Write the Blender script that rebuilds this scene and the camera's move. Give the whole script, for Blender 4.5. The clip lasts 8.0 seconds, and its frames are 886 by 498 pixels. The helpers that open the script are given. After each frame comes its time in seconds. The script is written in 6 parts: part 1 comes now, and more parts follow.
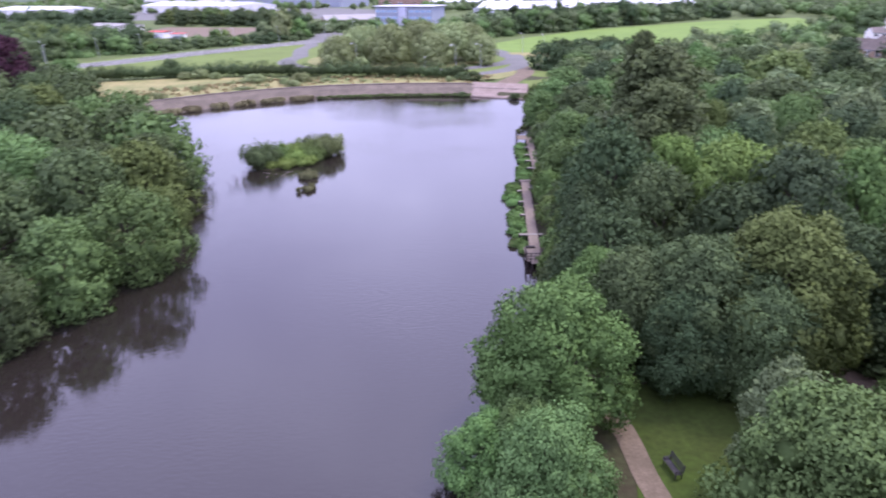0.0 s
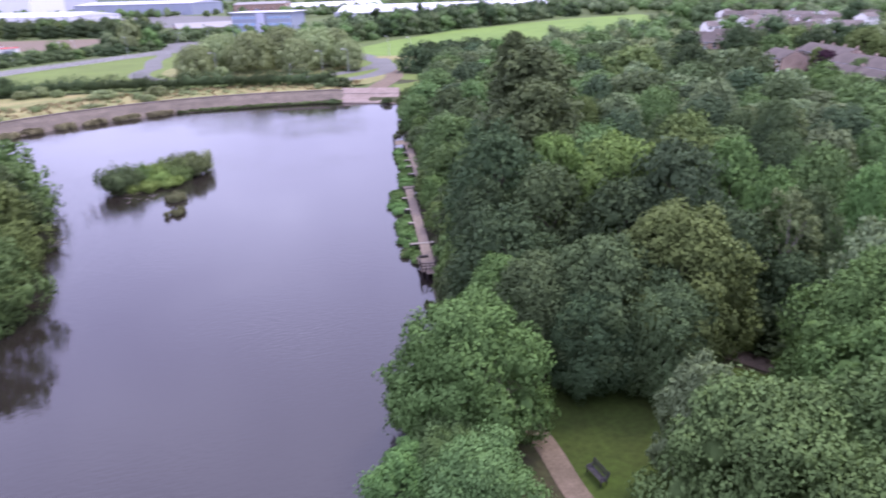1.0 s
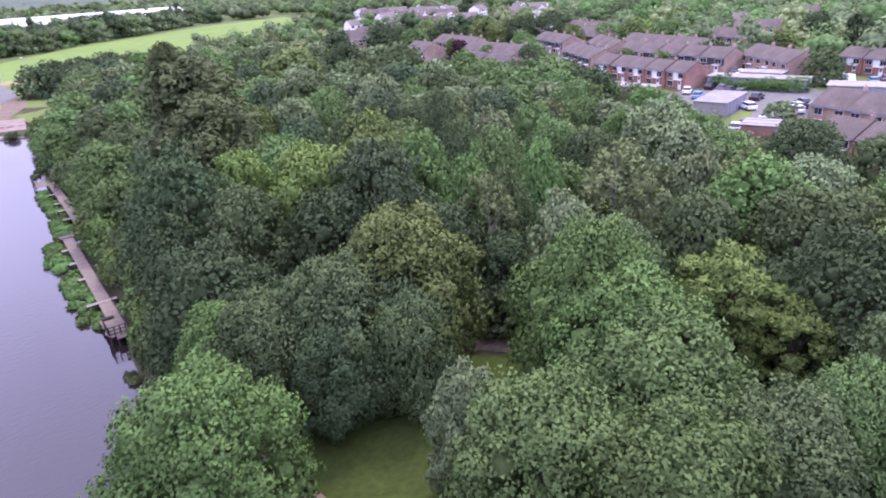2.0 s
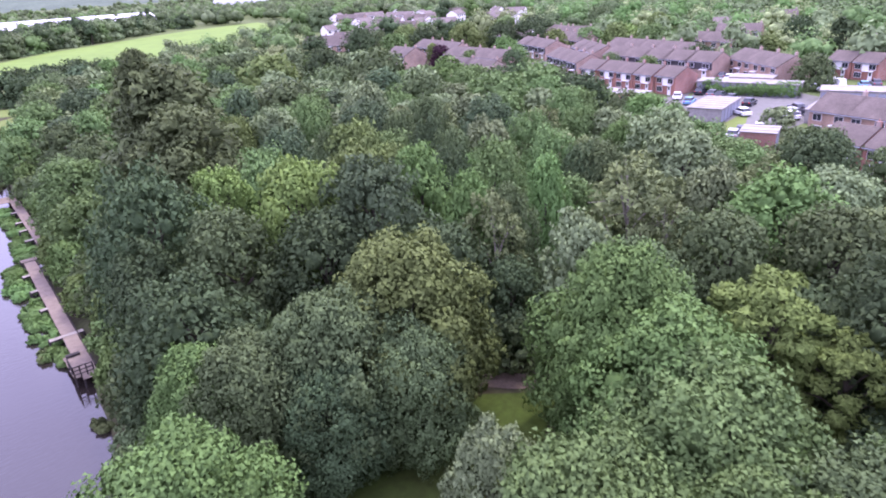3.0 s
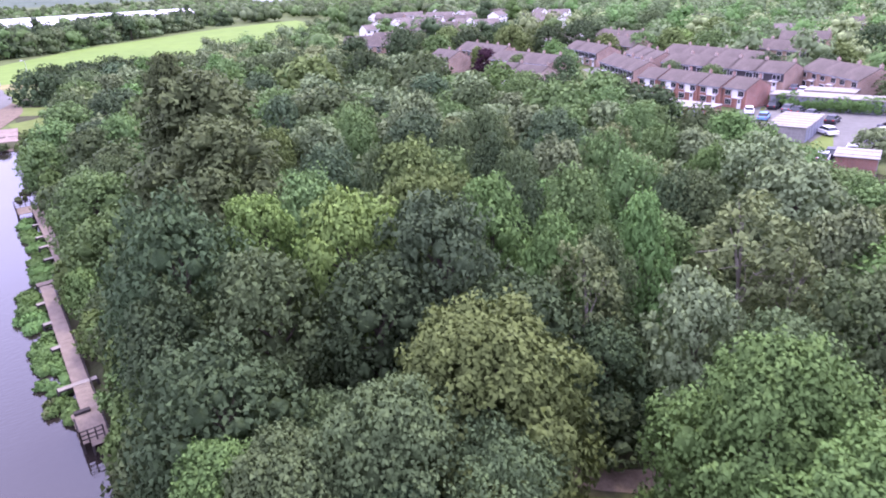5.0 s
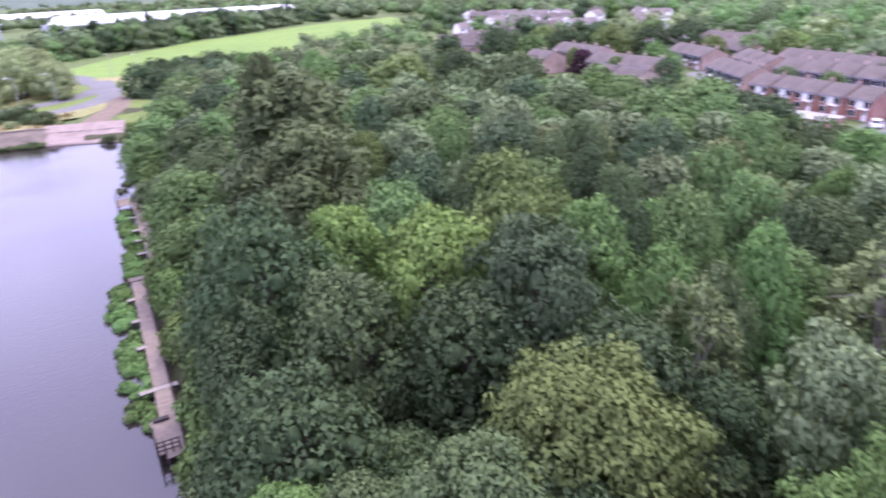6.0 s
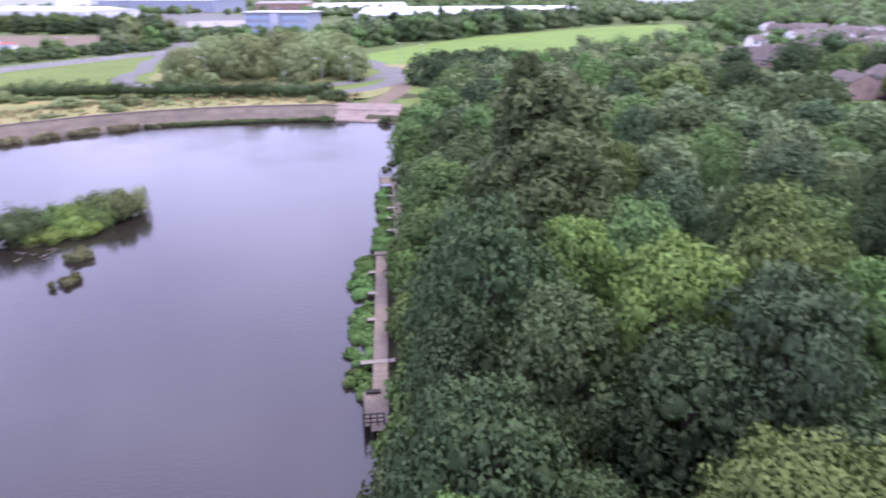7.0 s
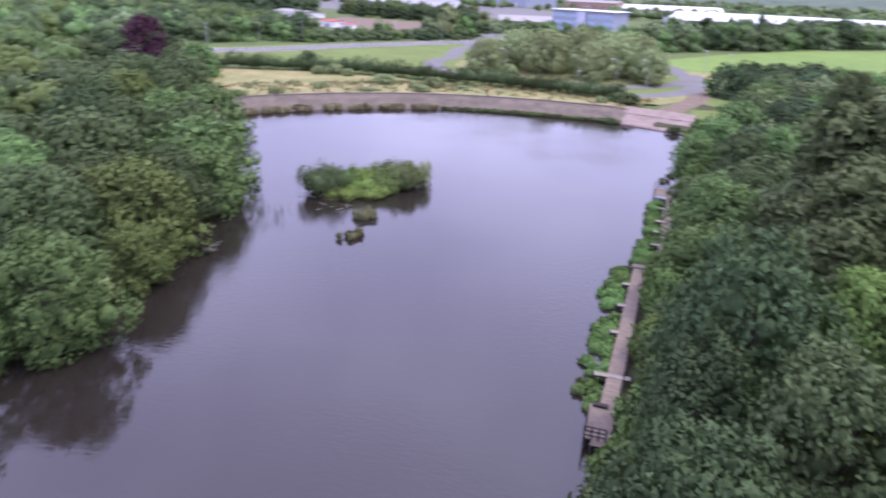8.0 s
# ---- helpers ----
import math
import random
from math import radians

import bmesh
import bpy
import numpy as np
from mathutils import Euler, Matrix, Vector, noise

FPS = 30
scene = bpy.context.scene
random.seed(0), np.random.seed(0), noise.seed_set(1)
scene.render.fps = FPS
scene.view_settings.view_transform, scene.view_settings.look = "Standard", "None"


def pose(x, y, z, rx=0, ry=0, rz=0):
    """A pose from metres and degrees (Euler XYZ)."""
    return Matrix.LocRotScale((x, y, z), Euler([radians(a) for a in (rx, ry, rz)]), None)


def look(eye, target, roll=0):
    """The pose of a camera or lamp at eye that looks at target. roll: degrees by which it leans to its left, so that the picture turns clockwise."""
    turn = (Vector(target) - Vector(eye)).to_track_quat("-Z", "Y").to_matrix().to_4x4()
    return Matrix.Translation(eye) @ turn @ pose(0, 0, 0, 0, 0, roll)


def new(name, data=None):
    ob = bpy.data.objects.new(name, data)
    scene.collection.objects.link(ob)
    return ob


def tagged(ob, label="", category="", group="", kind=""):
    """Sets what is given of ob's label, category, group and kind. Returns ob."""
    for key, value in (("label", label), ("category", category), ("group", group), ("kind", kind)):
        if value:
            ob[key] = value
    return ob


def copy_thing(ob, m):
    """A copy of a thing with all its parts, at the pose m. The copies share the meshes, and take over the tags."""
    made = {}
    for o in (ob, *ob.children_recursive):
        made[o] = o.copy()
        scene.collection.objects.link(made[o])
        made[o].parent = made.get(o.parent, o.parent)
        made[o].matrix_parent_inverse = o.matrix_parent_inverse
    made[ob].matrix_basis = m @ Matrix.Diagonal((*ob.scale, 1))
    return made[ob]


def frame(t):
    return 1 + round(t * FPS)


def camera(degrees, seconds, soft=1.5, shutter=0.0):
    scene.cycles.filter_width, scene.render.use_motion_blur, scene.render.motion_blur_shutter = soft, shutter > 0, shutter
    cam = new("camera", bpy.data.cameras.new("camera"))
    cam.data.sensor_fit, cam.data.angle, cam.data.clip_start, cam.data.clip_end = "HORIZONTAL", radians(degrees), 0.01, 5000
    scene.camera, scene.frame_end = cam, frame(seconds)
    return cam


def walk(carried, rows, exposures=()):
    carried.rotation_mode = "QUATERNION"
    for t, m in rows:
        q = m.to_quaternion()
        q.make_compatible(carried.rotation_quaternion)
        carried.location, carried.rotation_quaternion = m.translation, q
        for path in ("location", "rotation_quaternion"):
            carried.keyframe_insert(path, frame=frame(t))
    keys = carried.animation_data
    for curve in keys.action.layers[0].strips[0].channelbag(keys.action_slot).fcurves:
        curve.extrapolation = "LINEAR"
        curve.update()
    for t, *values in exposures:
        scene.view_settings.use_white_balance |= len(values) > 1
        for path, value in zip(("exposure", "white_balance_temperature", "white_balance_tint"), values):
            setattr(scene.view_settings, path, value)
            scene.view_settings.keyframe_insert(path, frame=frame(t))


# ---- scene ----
# ---- the camera: a drone that flies level and turns ----
cam = camera(67.0, 8.0, 1.85, 0.42)
PATH = [
    (0, (2.369, 1.784, 29.718), (2.271, 3.642, 28.983), -0.9),
    (0.5, (1.627, 3.047, 29.809), (1.746, 4.903, 29.072), -1.6),
    (1, (1.203, 4.752, 29.791), (1.46, 6.594, 29.056), -1.9),
    (1.2, (1.163, 5.726, 29.729), (1.593, 7.534, 28.991), -1.8),
    (1.5, (1.191, 7.391, 29.591), (2.0, 9.057, 28.838), -2.9),
    (1.8, (1.273, 9.163, 29.486), (2.306, 10.696, 28.723), -3.6),
    (2, (1.448, 10.353, 29.477), (2.531, 11.85, 28.711), -3.6),
    (2.2, (1.78, 11.458, 29.436), (2.883, 12.941, 28.671), -3.8),
    (3.3, (3.701, 17.373, 29.093), (4.843, 18.83, 28.337), -3.5),
    (3.5, (4.077, 18.397, 29.081), (5.214, 19.86, 28.326), -3.3),
    (4, (4.912, 21.029, 29.137), (6.051, 22.489, 28.382), -3.1),
    (4.5, (5.86, 23.346, 29.161), (6.964, 24.834, 28.407), -3.0),
    (4.7, (6.245, 24.321, 29.19), (7.331, 25.822, 28.437), -2.9),
    (5.8, (7.958, 28.74, 29.709), (8.934, 30.314, 28.955), -3.0),
    (6, (8.28, 29.369, 29.751), (9.147, 31.008, 29.001), -2.7),
    (6.5, (8.971, 30.443, 29.64), (9.534, 32.217, 28.907), -1.6),
    (7, (9.569, 31.326, 29.574), (9.764, 33.179, 28.848), -0.5),
    (7.3, (9.826, 31.713, 29.506), (9.81, 33.577, 28.781), 0.2),
    (7.5, (9.882, 31.877, 29.48), (9.722, 33.732, 28.751), 0.7),
    (7.6, (9.91, 31.925, 29.474), (9.663, 33.769, 28.741), 1.0),
    (8, (9.889, 31.954, 29.369), (9.327, 33.726, 28.631), 2.2),
]
walk(cam, [(t, look(e, g, r)) for t, e, g, r in PATH],
     [(0, -0.06, 6500, 11), (1.0, -0.06, 6500, 11), (2.0, 0.16, 6500, 17), (3.4, 0.47, 6450, 22), (4.6, 0.49, 6450, 22), (5.9, 0.40, 6500, 17), (7.0, 0.08, 6500, 11), (8.0, -0.10, 6500, 11)])

# ---- world and light: a bright overcast afternoon ----
world = bpy.data.worlds.new("overcast_sky")
scene.world = world
world.use_nodes = True
wn, wl = world.node_tree.nodes, world.node_tree.links
wn.clear()
w_out = wn.new("ShaderNodeOutputWorld")
w_bg = wn.new("ShaderNodeBackground")
w_sky = wn.new("ShaderNodeTexSky")
w_sky.sky_type = "NISHITA"
w_sky.sun_disc = False
w_sky.sun_elevation = radians(60)
w_sky.sun_rotation = radians(60)
w_scale = wn.new("ShaderNodeMix")
w_scale.data_type = "RGBA"
w_scale.blend_type = "MULTIPLY"
w_scale.inputs[0].default_value = 1.0
w_scale.inputs[7].default_value = (0.14, 0.14, 0.14, 1)
w_coord = wn.new("ShaderNodeTexCoord")
w_map = wn.new("ShaderNodeMapping")
w_map.inputs["Scale"].default_value = (1.0, 1.0, 2.2)
w_noise = wn.new("ShaderNodeTexNoise")
w_noise.inputs["Scale"].default_value = 2.1
w_noise.inputs["Detail"].default_value = 5.0
w_noise.inputs["Roughness"].default_value = 0.55
w_ramp = wn.new("ShaderNodeValToRGB")
w_ramp.color_ramp.elements[0].position = 0.32
w_ramp.color_ramp.elements[0].color = (1.36, 1.32, 2.34, 1)
w_ramp.color_ramp.elements[1].position = 0.70
w_ramp.color_ramp.elements[1].color = (2.25, 2.22, 3.50, 1)
w_mix = wn.new("ShaderNodeMix")
w_mix.data_type = "RGBA"
w_mix.inputs[0].default_value = 0.86
wl.new(w_coord.outputs["Generated"], w_map.inputs["Vector"])
wl.new(w_map.outputs["Vector"], w_noise.inputs["Vector"])
wl.new(w_noise.outputs["Fac"], w_ramp.inputs["Fac"])
wl.new(w_sky.outputs["Color"], w_scale.inputs[6])
wl.new(w_scale.outputs[2], w_mix.inputs[6])
wl.new(w_ramp.outputs["Color"], w_mix.inputs[7])
w_sep = wn.new("ShaderNodeSeparateXYZ")
w_lift = wn.new("ShaderNodeMapRange")
w_lift.inputs["From Min"].default_value, w_lift.inputs["From Max"].default_value = 0.0, 0.45
w_lift.inputs["To Min"].default_value, w_lift.inputs["To Max"].default_value = 0.62, 1.60
w_over = wn.new("ShaderNodeMix")
w_over.data_type, w_over.blend_type = "RGBA", "MULTIPLY"
w_over.inputs[0].default_value = 1.0
wl.new(w_coord.outputs["Generated"], w_sep.inputs[0])
wl.new(w_sep.outputs["Z"], w_lift.inputs["Value"])
wl.new(w_mix.outputs[2], w_over.inputs[6])
wl.new(w_lift.outputs["Result"], w_over.inputs[7])
wl.new(w_over.outputs[2], w_bg.inputs["Color"])
w_bg.inputs["Strength"].default_value = 1.02
wl.new(w_bg.outputs["Background"], w_out.inputs["Surface"])

sun = new("sun", bpy.data.lights.new("sun", "SUN"))
sun.data.energy = 3.3
sun.data.angle = radians(14)
sun.data.color = (1.0, 0.93, 0.80)
# the sun stands behind thin cloud to the east, 60 degrees up
sun.matrix_world = look((0, 0, 60), (-0.433, -0.250, 60 - 0.866))

# ---- materials ----


def node_material(name):
    m = bpy.data.materials.new(name)
    m.use_nodes = True
    return m, m.node_tree.nodes, m.node_tree.links, m.node_tree.nodes["Principled BSDF"]


def surface(name, colour, colour2=None, rough=0.8, scale=1.0, bump=0.0, bump_scale=8.0, metal=0.0, stain=0.0, spec=0.15):
    """A surface that wanders between two colours at two scales, with fine relief; sizes in metres."""
    m, n, l, p = node_material(name)
    p.inputs["Roughness"].default_value = rough
    p.inputs["Metallic"].default_value = metal
    p.inputs["Specular IOR Level"].default_value = spec
    colour2 = colour2 or tuple(c * 0.75 for c in colour)
    co = n.new("ShaderNodeTexCoord")
    big = n.new("ShaderNodeTexNoise")
    big.inputs["Scale"].default_value = scale
    big.inputs["Detail"].default_value = 6
    big.inputs["Roughness"].default_value = 0.65
    ramp = n.new("ShaderNodeValToRGB")
    ramp.color_ramp.elements[0].position, ramp.color_ramp.elements[1].position = 0.33, 0.67
    ramp.color_ramp.elements[0].color = (*colour2, 1)
    ramp.color_ramp.elements[1].color = (*colour, 1)
    l.new(co.outputs["Object"], big.inputs["Vector"])
    l.new(big.outputs["Fac"], ramp.inputs["Fac"])
    out = ramp.outputs["Color"]
    if stain:
        fine = n.new("ShaderNodeTexNoise")
        fine.inputs["Scale"].default_value = scale * 9
        fine.inputs["Detail"].default_value = 4
        mul = n.new("ShaderNodeMix")
        mul.data_type, mul.blend_type = "RGBA", "OVERLAY"
        mul.inputs[0].default_value = stain
        l.new(co.outputs["Object"], fine.inputs["Vector"])
        l.new(out, mul.inputs[6])
        l.new(fine.outputs["Fac"], mul.inputs[7])
        out = mul.outputs[2]
    l.new(out, p.inputs["Base Color"])
    if bump:
        bn = n.new("ShaderNodeTexNoise")
        bn.inputs["Scale"].default_value = bump_scale
        bn.inputs["Detail"].default_value = 4
        b = n.new("ShaderNodeBump")
        b.inputs["Strength"].default_value = bump
        b.inputs["Distance"].default_value = 0.05
        l.new(co.outputs["Object"], bn.inputs["Vector"])
        l.new(bn.outputs["Fac"], b.inputs["Height"])
        l.new(b.outputs["Normal"], p.inputs["Normal"])
    return m


def foliage(name, colour, spread=0.28, gloss=0.6):
    """Leaves: each sprig and each plant has its own shade; light shines through a little."""
    m, n, l, p = node_material(name)
    p.inputs["Roughness"].default_value = gloss
    p.inputs["Specular IOR Level"].default_value = 0.04
    geo = n.new("ShaderNodeNewGeometry")
    info = n.new("ShaderNodeObjectInfo")
    co = n.new("ShaderNodeTexCoord")
    patch = n.new("ShaderNodeTexNoise")
    patch.inputs["Scale"].default_value = 0.45
    patch.inputs["Detail"].default_value = 3
    l.new(co.outputs["Object"], patch.inputs["Vector"])
    a = n.new("ShaderNodeMath")
    a.operation = "MULTIPLY_ADD"
    a.inputs[1].default_value = spread
    a.inputs[2].default_value = 1 - spread / 2
    l.new(geo.outputs["Random Per Island"], a.inputs[0])
    b = n.new("ShaderNodeMath")
    b.operation = "MULTIPLY_ADD"
    b.inputs[1].default_value = 0.36
    b.inputs[2].default_value = 0.82
    l.new(info.outputs["Random"], b.inputs[0])
    c = n.new("ShaderNodeMath")
    c.operation = "MULTIPLY_ADD"
    c.inputs[1].default_value = 0.9
    c.inputs[2].default_value = 0.55
    l.new(patch.outputs["Fac"], c.inputs[0])
    ab = n.new("ShaderNodeMath")
    ab.operation = "MULTIPLY"
    l.new(a.outputs[0], ab.inputs[0])
    l.new(b.outputs[0], ab.inputs[1])
    abc = n.new("ShaderNodeMath")
    abc.operation = "MULTIPLY"
    l.new(ab.outputs[0], abc.inputs[0])
    l.new(c.outputs[0], abc.inputs[1])
    hue = n.new("ShaderNodeHueSaturation")
    hue.inputs["Color"].default_value = (colour[0] * 1.33, colour[1] * 1.10, colour[2] * 1.20, 1)
    h = n.new("ShaderNodeMath")
    h.operation = "MULTIPLY_ADD"
    h.inputs[1].default_value = 0.020
    h.inputs[2].default_value = 0.490
    l.new(info.outputs["Random"], h.inputs[0])
    l.new(h.outputs[0], hue.inputs["Hue"])
    l.new(abc.outputs[0], hue.inputs["Value"])
    l.new(hue.outputs["Color"], p.inputs["Base Color"])
    tr = n.new("ShaderNodeBsdfTranslucent")
    l.new(hue.outputs["Color"], tr.inputs["Color"])
    mix = n.new("ShaderNodeMixShader")
    mix.inputs["Fac"].default_value = 0.20
    l.new(p.outputs["BSDF"], mix.inputs[1])
    l.new(tr.outputs["BSDF"], mix.inputs[2])
    l.new(mix.outputs["Shader"], n["Material Output"].inputs["Surface"])
    return m


def water_material():
    m, n, l, p = node_material("lake_water")
    p.inputs["Base Color"].default_value = (0.016, 0.013, 0.011, 1)
    p.inputs["Roughness"].default_value = 0.03
    p.inputs["IOR"].default_value = 1.46
    co = n.new("ShaderNodeTexCoord")
    calm = n.new("ShaderNodeTexNoise")
    calm.inputs["Scale"].default_value = 0.03
    calm.inputs["Detail"].default_value = 3
    l.new(co.outputs["Object"], calm.inputs["Vector"])
    normal = None
    # wavelets in two directions, the finer in gusts
    for turn, scale, stretch, depth, low, high in ((28, 0.8, 2.0, 0.012, 0.4, 0.9), (-24, 1.3, 2.8, 0.030, 0.12, 1.2)):
        mp = n.new("ShaderNodeMapping")
        mp.inputs["Rotation"].default_value = (0, 0, radians(turn))
        mp.inputs["Scale"].default_value = (1.0, stretch, 1.0)
        l.new(co.outputs["Object"], mp.inputs["Vector"])
        ripple = n.new("ShaderNodeTexNoise")
        ripple.inputs["Scale"].default_value = scale
        ripple.inputs["Detail"].default_value = 2
        l.new(mp.outputs["Vector"], ripple.inputs["Vector"])
        gain = n.new("ShaderNodeMapRange")
        gain.inputs["From Min"].default_value, gain.inputs["From Max"].default_value = 0.38, 0.66
        gain.inputs["To Min"].default_value, gain.inputs["To Max"].default_value = low, high
        l.new(calm.outputs["Fac"], gain.inputs["Value"])
        b = n.new("ShaderNodeBump")
        b.inputs["Distance"].default_value = depth
        l.new(gain.outputs["Result"], b.inputs["Strength"])
        l.new(ripple.outputs["Fac"], b.inputs["Height"])
        if normal:
            l.new(normal, b.inputs["Normal"])
        normal = b.outputs["Normal"]
    l.new(normal, p.inputs["Normal"])
    return m


def brick_material(name, c1, c2, mortar, scale=1.0, width=0.5, height=0.25):
    m, n, l, p = node_material(name)
    p.inputs["Roughness"].default_value = 0.85
    p.inputs["Specular IOR Level"].default_value = 0.15
    co = n.new("ShaderNodeTexCoord")
    br = n.new("ShaderNodeTexBrick")
    br.inputs["Color1"].default_value = (*c1, 1)
    br.inputs["Color2"].default_value = (*c2, 1)
    br.inputs["Mortar"].default_value = (*mortar, 1)
    br.inputs["Scale"].default_value = scale
    br.inputs["Mortar Size"].default_value = 0.012
    br.inputs["Brick Width"].default_value = width
    br.inputs["Row Height"].default_value = height
    ns = n.new("ShaderNodeTexNoise")
    ns.inputs["Scale"].default_value = 0.35
    ns.inputs["Detail"].default_value = 6
    mx = n.new("ShaderNodeMix")
    mx.data_type, mx.blend_type = "RGBA", "OVERLAY"
    mx.inputs[0].default_value = 0.6
    l.new(co.outputs["Object"], br.inputs["Vector"])
    l.new(co.outputs["Object"], ns.inputs["Vector"])
    l.new(br.outputs["Color"], mx.inputs[6])
    l.new(ns.outputs["Fac"], mx.inputs[7])
    l.new(mx.outputs[2], p.inputs["Base Color"])
    return m


def glass_material():
    m, n, l, p = node_material("window_glass")
    p.inputs["Base Color"].default_value = (0.02, 0.025, 0.03, 1)
    p.inputs["Roughness"].default_value = 0.06
    return m


WATER = water_material()
GLASS = glass_material()
SOIL = surface("woodland_floor", (0.048, 0.056, 0.023), (0.042, 0.033, 0.020), 0.95, 0.25, 0.6, 3, stain=0.5)
ROUGH = surface("rough_grass", (0.085, 0.118, 0.036), (0.070, 0.085, 0.032), 0.95, 0.04, 0.4, 3, stain=0.4)
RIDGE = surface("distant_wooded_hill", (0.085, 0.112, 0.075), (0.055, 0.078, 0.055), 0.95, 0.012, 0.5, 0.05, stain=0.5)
# lawn green lowered so that its colour includes the shade of the trees
LAWN = surface("shade_toned_lawn", (0.042, 0.066, 0.012), (0.036, 0.048, 0.011), 0.95, 0.22, 0.6, 9, stain=0.5)
VERGE = surface("mown_verge", (0.116, 0.156, 0.040), (0.096, 0.124, 0.034), 0.95, 0.06, 0.4, 4, stain=0.3)
FIELD = surface("bright_pasture", (0.128, 0.192, 0.042), (0.106, 0.164, 0.036), 0.95, 0.02, 0.3, 2, stain=0.25)
DRY = surface("dry_meadow", (0.240, 0.205, 0.093), (0.128, 0.146, 0.052), 0.95, 0.13, 0.5, 3, stain=0.5)
ASPHALT = surface("worn_asphalt", (0.132, 0.128, 0.120), (0.104, 0.102, 0.096), 0.85, 0.12, 0.2, 6, stain=0.3)
PATH_DIRT = surface("trodden_path", (0.165, 0.125, 0.092), (0.108, 0.085, 0.060), 0.95, 0.6, 0.4, 10, stain=0.4)
SLIP = surface("slipway_gravel", (0.235, 0.185, 0.162), (0.165, 0.128, 0.108), 0.95, 0.5, 0.4, 8, stain=0.5)
CONCRETE = surface("pale_concrete", (0.225, 0.190, 0.168), (0.172, 0.146, 0.130), 0.9, 0.3, 0.3, 5, stain=0.4)
PITCHING = brick_material("stone_pitching", (0.118, 0.096, 0.073), (0.094, 0.077, 0.060), (0.07, 0.058, 0.047), 1.0, 0.9, 0.45)
DECK = surface("weathered_deck", (0.185, 0.150, 0.118), (0.140, 0.112, 0.090), 0.9, 1.4, 0.3, 12, stain=0.4)
PALE_PLANK = surface("bleached_plank", (0.250, 0.224, 0.190), (0.190, 0.168, 0.144), 0.9, 1.4, 0.2, 12, stain=0.3)
DARK_WOOD = surface("tarred_timber", (0.045, 0.038, 0.036), (0.028, 0.024, 0.022), 0.8, 2.0, 0.3, 10)
BARK = surface("grey_bark", (0.072, 0.060, 0.047), (0.045, 0.038, 0.030), 0.95, 2.2, 0.7, 14, stain=0.4)
PALE_BARK = surface("pale_bark", (0.30, 0.275, 0.235), (0.14, 0.125, 0.105), 0.9, 1.8, 0.5, 14, stain=0.5)
PINE_BARK = surface("pine_bark", (0.11, 0.070, 0.050), (0.065, 0.045, 0.035), 0.95, 1.8, 0.7, 10, stain=0.4)
RED_BRICK = brick_material("red_brick", (0.27, 0.125, 0.092), (0.22, 0.10, 0.078), (0.30, 0.24, 0.21), 1.0, 0.225, 0.075)
BUFF_BRICK = brick_material("brown_brick", (0.30, 0.205, 0.15), (0.25, 0.17, 0.13), (0.34, 0.28, 0.24), 1.0, 0.225, 0.075)
ROOF_TILE = brick_material("roof_tile", (0.104, 0.086, 0.076), (0.085, 0.070, 0.063), (0.068, 0.054, 0.050), 1.0, 0.33, 0.30)
ROOF_GREY = brick_material("grey_roof_tile", (0.142, 0.120, 0.108), (0.116, 0.098, 0.090), (0.094, 0.080, 0.074), 1.0, 0.33, 0.30)
CORRUGATED = surface("cement_sheet", (0.270, 0.255, 0.245), (0.205, 0.193, 0.187), 0.85, 0.3, 0.2, 6, stain=0.4)
WHITE = surface("white_paint", (0.720, 0.711, 0.720), (0.648, 0.639, 0.648), 0.6, 0.5)
CREAM = surface("cream_render", (0.74, 0.71, 0.68), (0.66, 0.63, 0.60), 0.8, 0.4, stain=0.2)
TIMBER_CLAD = surface("black_cladding", (0.06, 0.055, 0.06), (0.04, 0.037, 0.04), 0.7, 0.8)
WHITE_METAL = surface("white_sheet_roof", (0.697, 0.697, 0.731), (0.629, 0.629, 0.663), 0.5, 0.03, stain=0.2)
BLUE_METAL = surface("blue_grey_cladding", (0.30, 0.325, 0.39), (0.25, 0.275, 0.335), 0.45, 0.05)
GREY_METAL = surface("grey_cladding", (0.23, 0.245, 0.285), (0.19, 0.20, 0.24), 0.5, 0.05)
LILAC_METAL = surface("pale_lilac_cladding", (0.496, 0.496, 0.592), (0.440, 0.440, 0.536), 0.5, 0.05)
BLUE_GLASS = surface("blue_curtain_wall", (0.30, 0.42, 0.58), (0.22, 0.32, 0.46), 0.15, 0.2)
STEEL = surface("galvanised_steel", (0.46, 0.47, 0.48), (0.36, 0.37, 0.38), 0.45, 1.0, metal=0.6)
RED_SHEET = surface("red_sheet_roof", (0.45, 0.06, 0.05), (0.36, 0.05, 0.045), 0.6, 0.6)
RUBBER = surface("tyre_rubber", (0.03, 0.03, 0.03), (0.02, 0.02, 0.02), 0.8, 3.0)
LAMP_GLASS = surface("lamp_lens", (0.75, 0.75, 0.72), (0.65, 0.65, 0.62), 0.3, 3.0)
TAIL_RED = surface("red_lens", (0.45, 0.02, 0.02), (0.35, 0.02, 0.02), 0.3, 3.0)
BENCH_WOOD = surface("dark_bench_slats", (0.050, 0.045, 0.050), (0.032, 0.030, 0.033), 0.6, 3.0, 0.2, 20)
REEDS = foliage("dry_reeds", (0.134, 0.146, 0.076), 0.4)
STRAW = foliage("straw", (0.215, 0.215, 0.098), 0.35)
TUSSOCK = foliage("tussock_sedge", (0.104, 0.130, 0.058), 0.4)
SEDGE = foliage("sedge", (0.076, 0.116, 0.042), 0.5)

